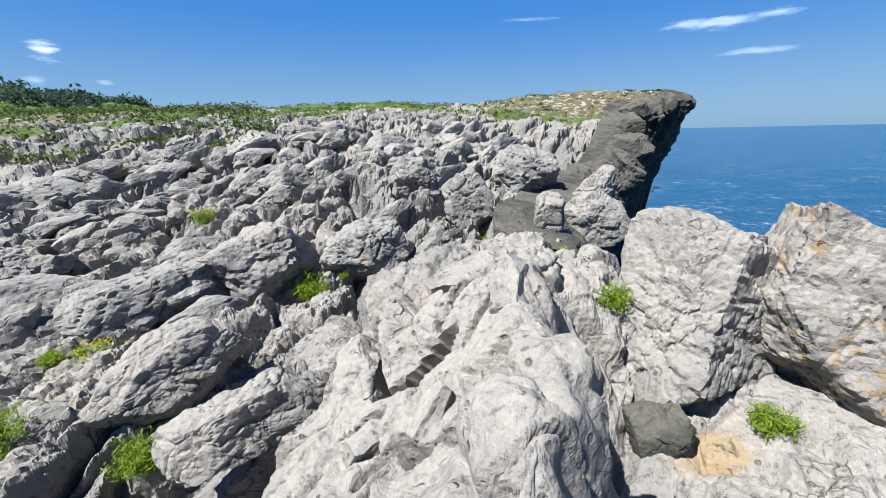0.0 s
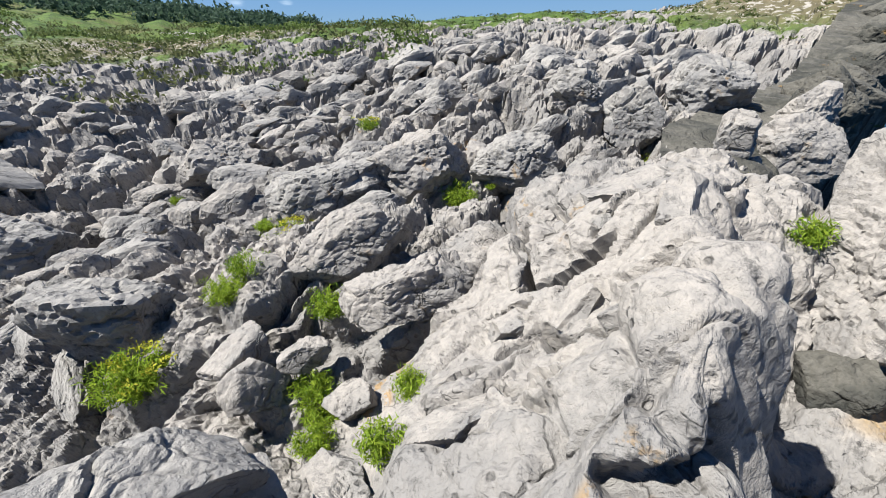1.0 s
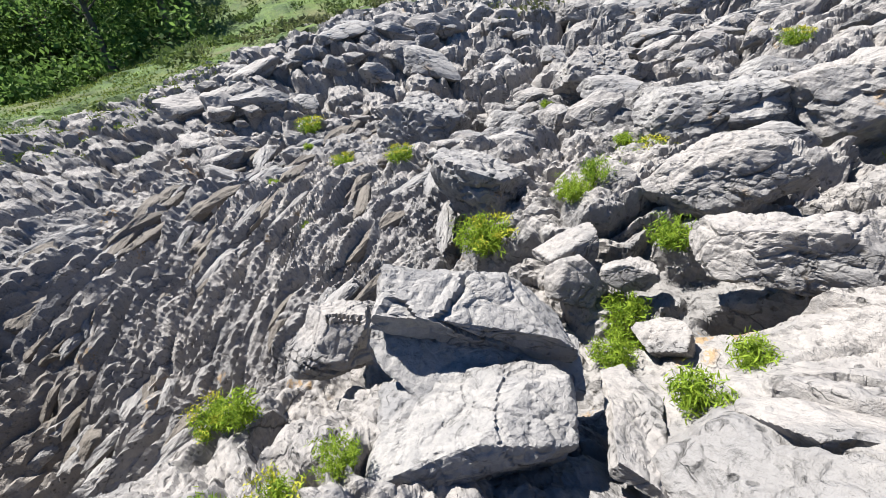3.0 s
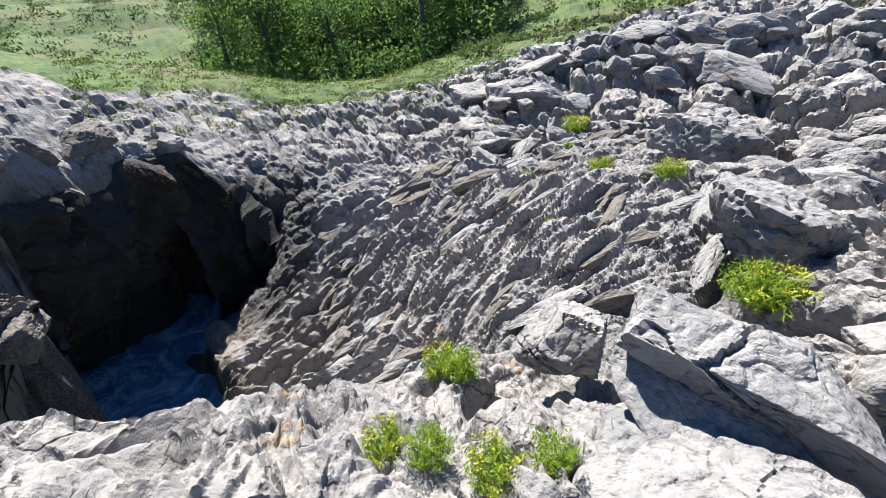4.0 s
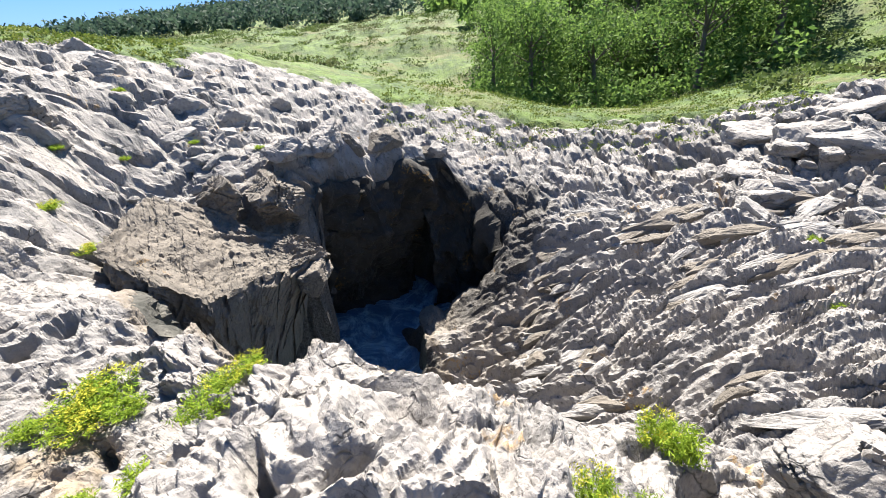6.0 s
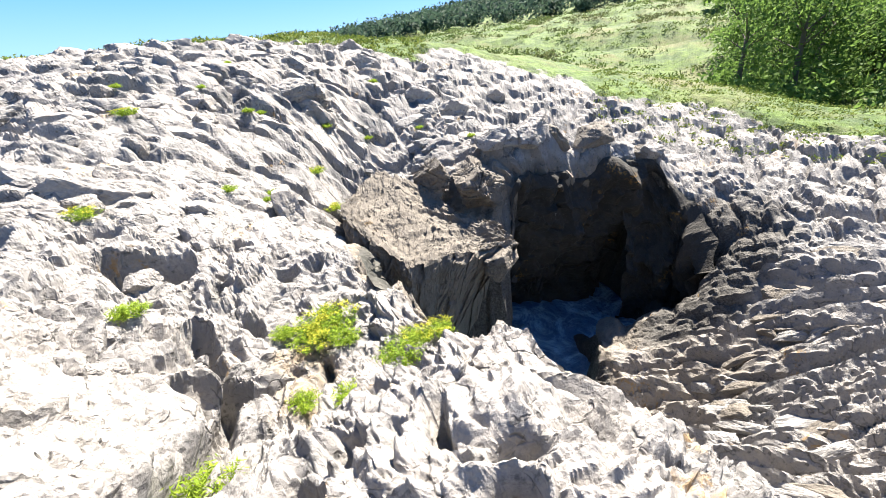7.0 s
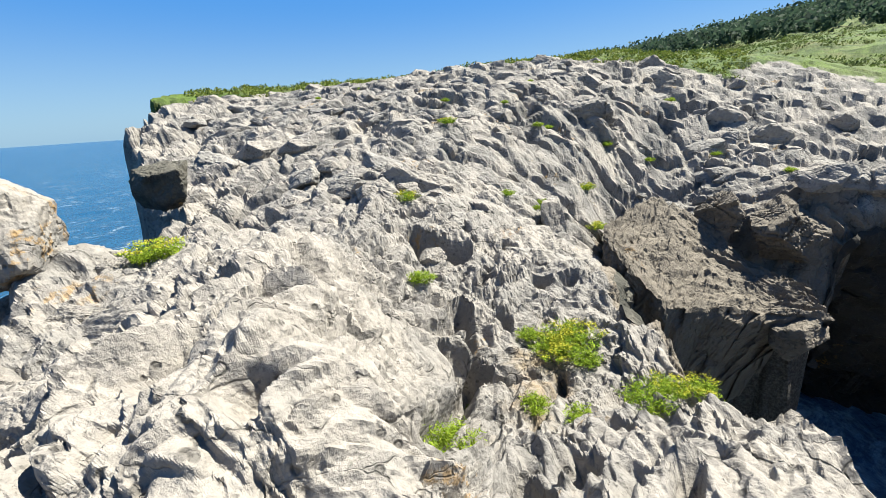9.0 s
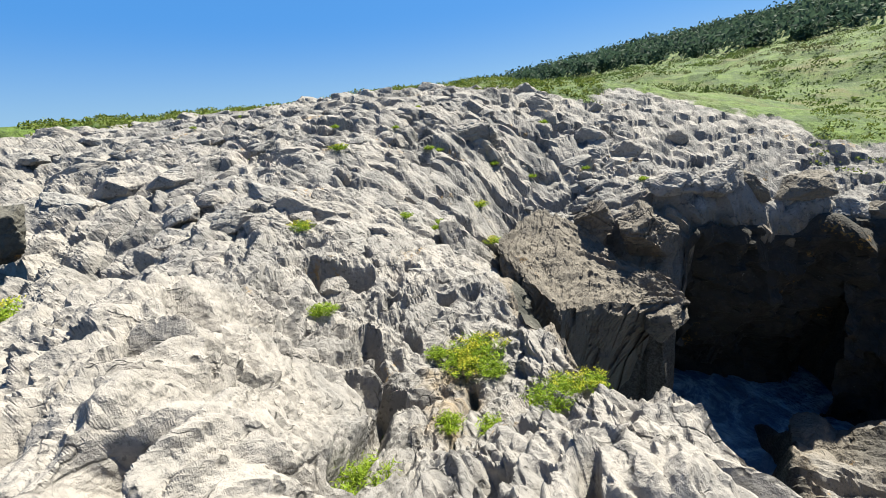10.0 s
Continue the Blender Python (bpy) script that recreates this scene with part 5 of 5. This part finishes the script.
def scatter(name, label, category, material, count, yaws, ranges, seed, leaves, leaf, crown, keep=lambda x, y, z: z > -6):
    """Many far plants in one mesh: each a loose heap of leaves."""
    gen = np.random.default_rng(seed)
    yaw, d = np.radians(gen.uniform(*yaws, count)), np.sqrt(gen.uniform(ranges[0] ** 2, ranges[1] ** 2, count))
    x, y = -d * np.sin(yaw), d * np.cos(yaw)
    z = relief(x, y)[2]
    ok = keep(x, y, z)
    x, y, z = x[ok], y[ok], z[ok]
    big = gen.uniform(0.6, 1.25, len(x))
    heap = gen.normal(0, 1, (len(x), leaves, 3)) * np.array([0.42, 0.42, 0.36])
    heap /= np.maximum(1, np.linalg.norm(heap, axis=2, keepdims=True))
    heap = heap * np.array(crown) * big[:, None, None] + np.array([0, 0, crown[2] * 0.8]) * big[:, None, None]
    centres = (heap + np.stack([x, y, z], -1)[:, None, :]).reshape(-1, 3)
    points, faces = leaf_quads(centres, gen.uniform(0.7, 1.3, len(centres)) * leaf, gen)
    return tagged(new(name, sheet(name, points, faces, material, smooth=False)), label, category, kind="stuff")


# the hills' haze is in the leaf colour of the next three
scatter("hill_woods", "dark green woods covering the far hills", "woods", HAZED_WOODS, 2600, (128, 182), (150, 390), 31, 34, 1.0, (3.4, 3.4, 4.2), lambda x, y, z: z > 17)
scatter("hill_woods", "dark green woods covering the distant slope", "woods", HAZED_WOODS, 1500, (34, 92), (190, 390), 32, 34, 0.95, (3.0, 3.0, 3.2), lambda x, y, z: z > 8.5)
scatter("hill_woods", "dark woods on the near slope of the hill", "woods", HAZED_WOODS, 1300, (38, 76), (110, 230), 38, 30, 0.5, (1.7, 1.7, 1.5), lambda x, y, z: z > 1.5)
scatter("hill_woods", "green woods rising behind the hollow", "woods", LEAVES, 420, (90, 132), (64, 200), 33, 60, 0.8, (2.8, 2.8, 4.0))
scatter("undergrowth", "dense green undergrowth beneath the trees", "undergrowth", LEAVES, 230, (94, 127), (32, 58), 39, 90, 0.2, (1.5, 1.5, 1.5))
scatter("scrub", "low grey-green scrub on the meadow slope", "scrub", SCRUB, 1000, (116, 165), (38, 150), 34, 40, 0.16, (1.4, 1.4, 0.4))
scatter("scrub", "low green scrub on the grassy bank", "scrub", SCRUB, 600, (62, 98), (22, 70), 35, 40, 0.13, (1.0, 1.0, 0.35))
scatter("grass_tufts", "low green grass tufts along the crest of the dome", "grass", GRASS, 900, (160, 222), (16.5, 21), 37, 16, 0.05, (0.22, 0.22, 0.10))
scatter("grass_tufts", "short green grass tufts on the meadow behind the rocks", "grass", GRASS, 2600, (92, 140), (16, 40), 41, 12, 0.05, (0.3, 0.3, 0.1))
scatter("scrub", "low brownish scrub where the karst meets the grass", "scrub", SCRUB, 450, (22, 62), (15, 55), 42, 36, 0.1, (0.9, 0.9, 0.3))
scatter("scrub", "low dry scrub on the headland", "scrub", SCRUB, 700, (-28, 34), (18, 36), 36, 16, 0.06, (0.3, 0.3, 0.07))


def samphire(seed, stems, wide, tall, blooms):
    """A clump of fleshy-leaved samphire with flat flower heads."""
    gen = np.random.default_rng(seed)
    thing = tagged(new("samphire_clump"), "bright green rock samphire growing from a crack" if not blooms else "yellow-green flowering rock samphire growing from a crack", "samphire", "samphire clumps")
    centres, long = [], []
    heads = []
    for k in range(stems):
        turn, out = gen.uniform(0, 6.28), wide * math.sqrt(gen.uniform(0, 1))
        base = np.array([math.cos(turn) * out * 0.55, math.sin(turn) * out * 0.55, 0])
        top = np.array([math.cos(turn) * out, math.sin(turn) * out, tall * gen.uniform(0.5, 1.0) * (1.15 - 0.5 * out / wide)])
        for q in np.linspace(0.15, 1.0, 7):
            centres.append(base + (top - base) * q + gen.normal(0, 0.012, 3))
        heads.append(top)
    centres = np.array(centres)
    centres = np.repeat(centres, 3, axis=0) + gen.normal(0, 0.014, (3 * len(centres), 3))
    points, faces = leaf_quads(centres, gen.uniform(0.006, 0.011, len(centres)), gen, 3.0, 0.9)
    tagged(part("foliage", sheet("foliage", points, faces, SAMPHIRE, smooth=False), thing), kind="stuff")
    if blooms:
        hubs = np.array([heads[k % len(heads)] for k in range(blooms)]) + np.array([0, 0, 0.03])
        dots = (hubs[:, None, :] + gen.normal(0, 1, (blooms, 36, 3)) * np.array([0.03, 0.03, 0.009])).reshape(-1, 3)
        points, faces = leaf_quads(dots, gen.uniform(0.008, 0.015, len(dots)), gen)
        tagged(part("flowering", sheet("flowering", points, faces, FLOWERS, smooth=False), thing, "flat yellow-green flower heads"), kind="stuff")
    return thing


CLUMPS = [samphire(601, 80, 0.20, 0.26, 0), samphire(602, 70, 0.20, 0.22, 9), samphire(603, 55, 0.15, 0.18, 0), samphire(604, 90, 0.26, 0.18, 14)]
used = set()


def clump(kind, x, y, size=1.0):
    low = 0.6 if y < -1.3 else 1.0
    m = pose(x, y, height(x, y) + (0.03 if y < -1.3 else 0.0), 0, 0, (x * 977 + y * 613) % 360) @ Matrix.Diagonal((size, size, size * low, 1))
    if kind not in used:
        used.add(kind)
        CLUMPS[kind].matrix_world = m
    else:
        copy_thing(CLUMPS[kind], m).scale = (size, size, size * low)


# among the blocks west of the slab
for kind, x, y, size in ((3, -3.6, 3.72, 1.3), (1, -2.25, 3.05, 0.8), (0, -3.05, 2.45, 1.0), (0, -2.15, 2.38, 1.0), (1, -3.5, 1.55, 1.5), (0, -3.62, 1.42, 1.4),
                         (0, -3.12, 2.2, 1.0), (2, -1.95, 1.76, 1.1), (0, -1.8, 1.68, 1.0), (2, -1.7, 1.4, 1.0)):
    clump(kind, x, y, size)
for kind, x, y, size in ((2, -1.02, 1.2, 1.0), (2, -1.04, 1.65, 0.9), (0, -1.6, 5.25, 1.5), (0, -1.85, 5.35, 1.4), (3, -8.5, 3.5, 1.8), (3, -8.1, 3.4, 1.4), (2, 1.4, 3.2, 1.1), (2, 2.23, 2.37, 1.0)):
    clump(kind, x, y, size)
for kind, x, y, size in ((1, -6.0, 9.35, 1.3), (1, -4.5, 7.6, 1.2), (1, 0.7, 6.5, 1.3), (1, 1.37, 4.8, 1.2), (1, -14.5, -3.5, 2.4), (1, -11.7, 0.9, 2.0), (1, -8.4, 1.0, 1.3), (1, -6.5, 1.6, 1.2)):
    clump(kind, x, y, size)
# along the edge of the ridge
for kind, x, y, size in ((1, -1.38, -1.15, 0.6), (0, -1.36, -0.95, 0.55), (1, -1.3, -0.68, 0.65), (0, -1.42, -0.45, 0.55), (2, -2.45, -1.0, 1.0), (1, -2.5, -1.15, 0.8)):
    clump(kind, x, y, size)
for kind, x, y, size in ((3, -0.18, -4.48, 1.2), (3, -0.05, -4.3, 1.0), (2, 0.22, -4.45, 0.8), (2, -0.3, -4.1, 0.9), (0, -0.6, -3.28, 0.9), (1, -0.75, -3.42, 0.7), (1, -0.98, -3.5, 0.7),
                         (2, -0.19, -3.21, 0.8), (2, 0.12, -3.46, 0.8), (0, 0.55, -2.55, 0.9), (2, 0.6, -2.7, 0.9), (2, 0.66, -3.1, 0.8), (2, 0.67, -3.5, 0.7), (2, 0.66, -3.95, 0.8)):
    clump(kind, x, y, size)
for kind, x, y, size in ((1, 3.25, -3.4, 1.2), (2, 0.7, -7.9, 0.9), (2, 0.12, -8.5, 1.0), (1, 2.1, -9.6, 1.0), (1, -0.8, -10.2, 1.1), (3, -0.96, -9.35, 1.0), (2, 1.35, -4.7, 1.0), (1, 2.0, -6.3, 1.0)):
    clump(kind, x, y, size)

# sprigs in the cracks of the karst field and the dome
rnd = random.Random(33)
count = 0
while count < 34:
    yaw, d = (radians(rnd.uniform(-5, 100)), rnd.uniform(5, 12)) if count < 18 else (radians(rnd.uniform(150, 215)), rnd.uniform(8, 15))
    x, y = -d * math.sin(yaw), d * math.cos(yaw)
    if inside(np.array([x]), np.array([y]), COAST)[0] < -1.0 and inside(np.array([x]), np.array([y]), POOL)[0] < -1.0:
        clump(2, x, y, rnd.uniform(0.5, 1.0))
        count += 1
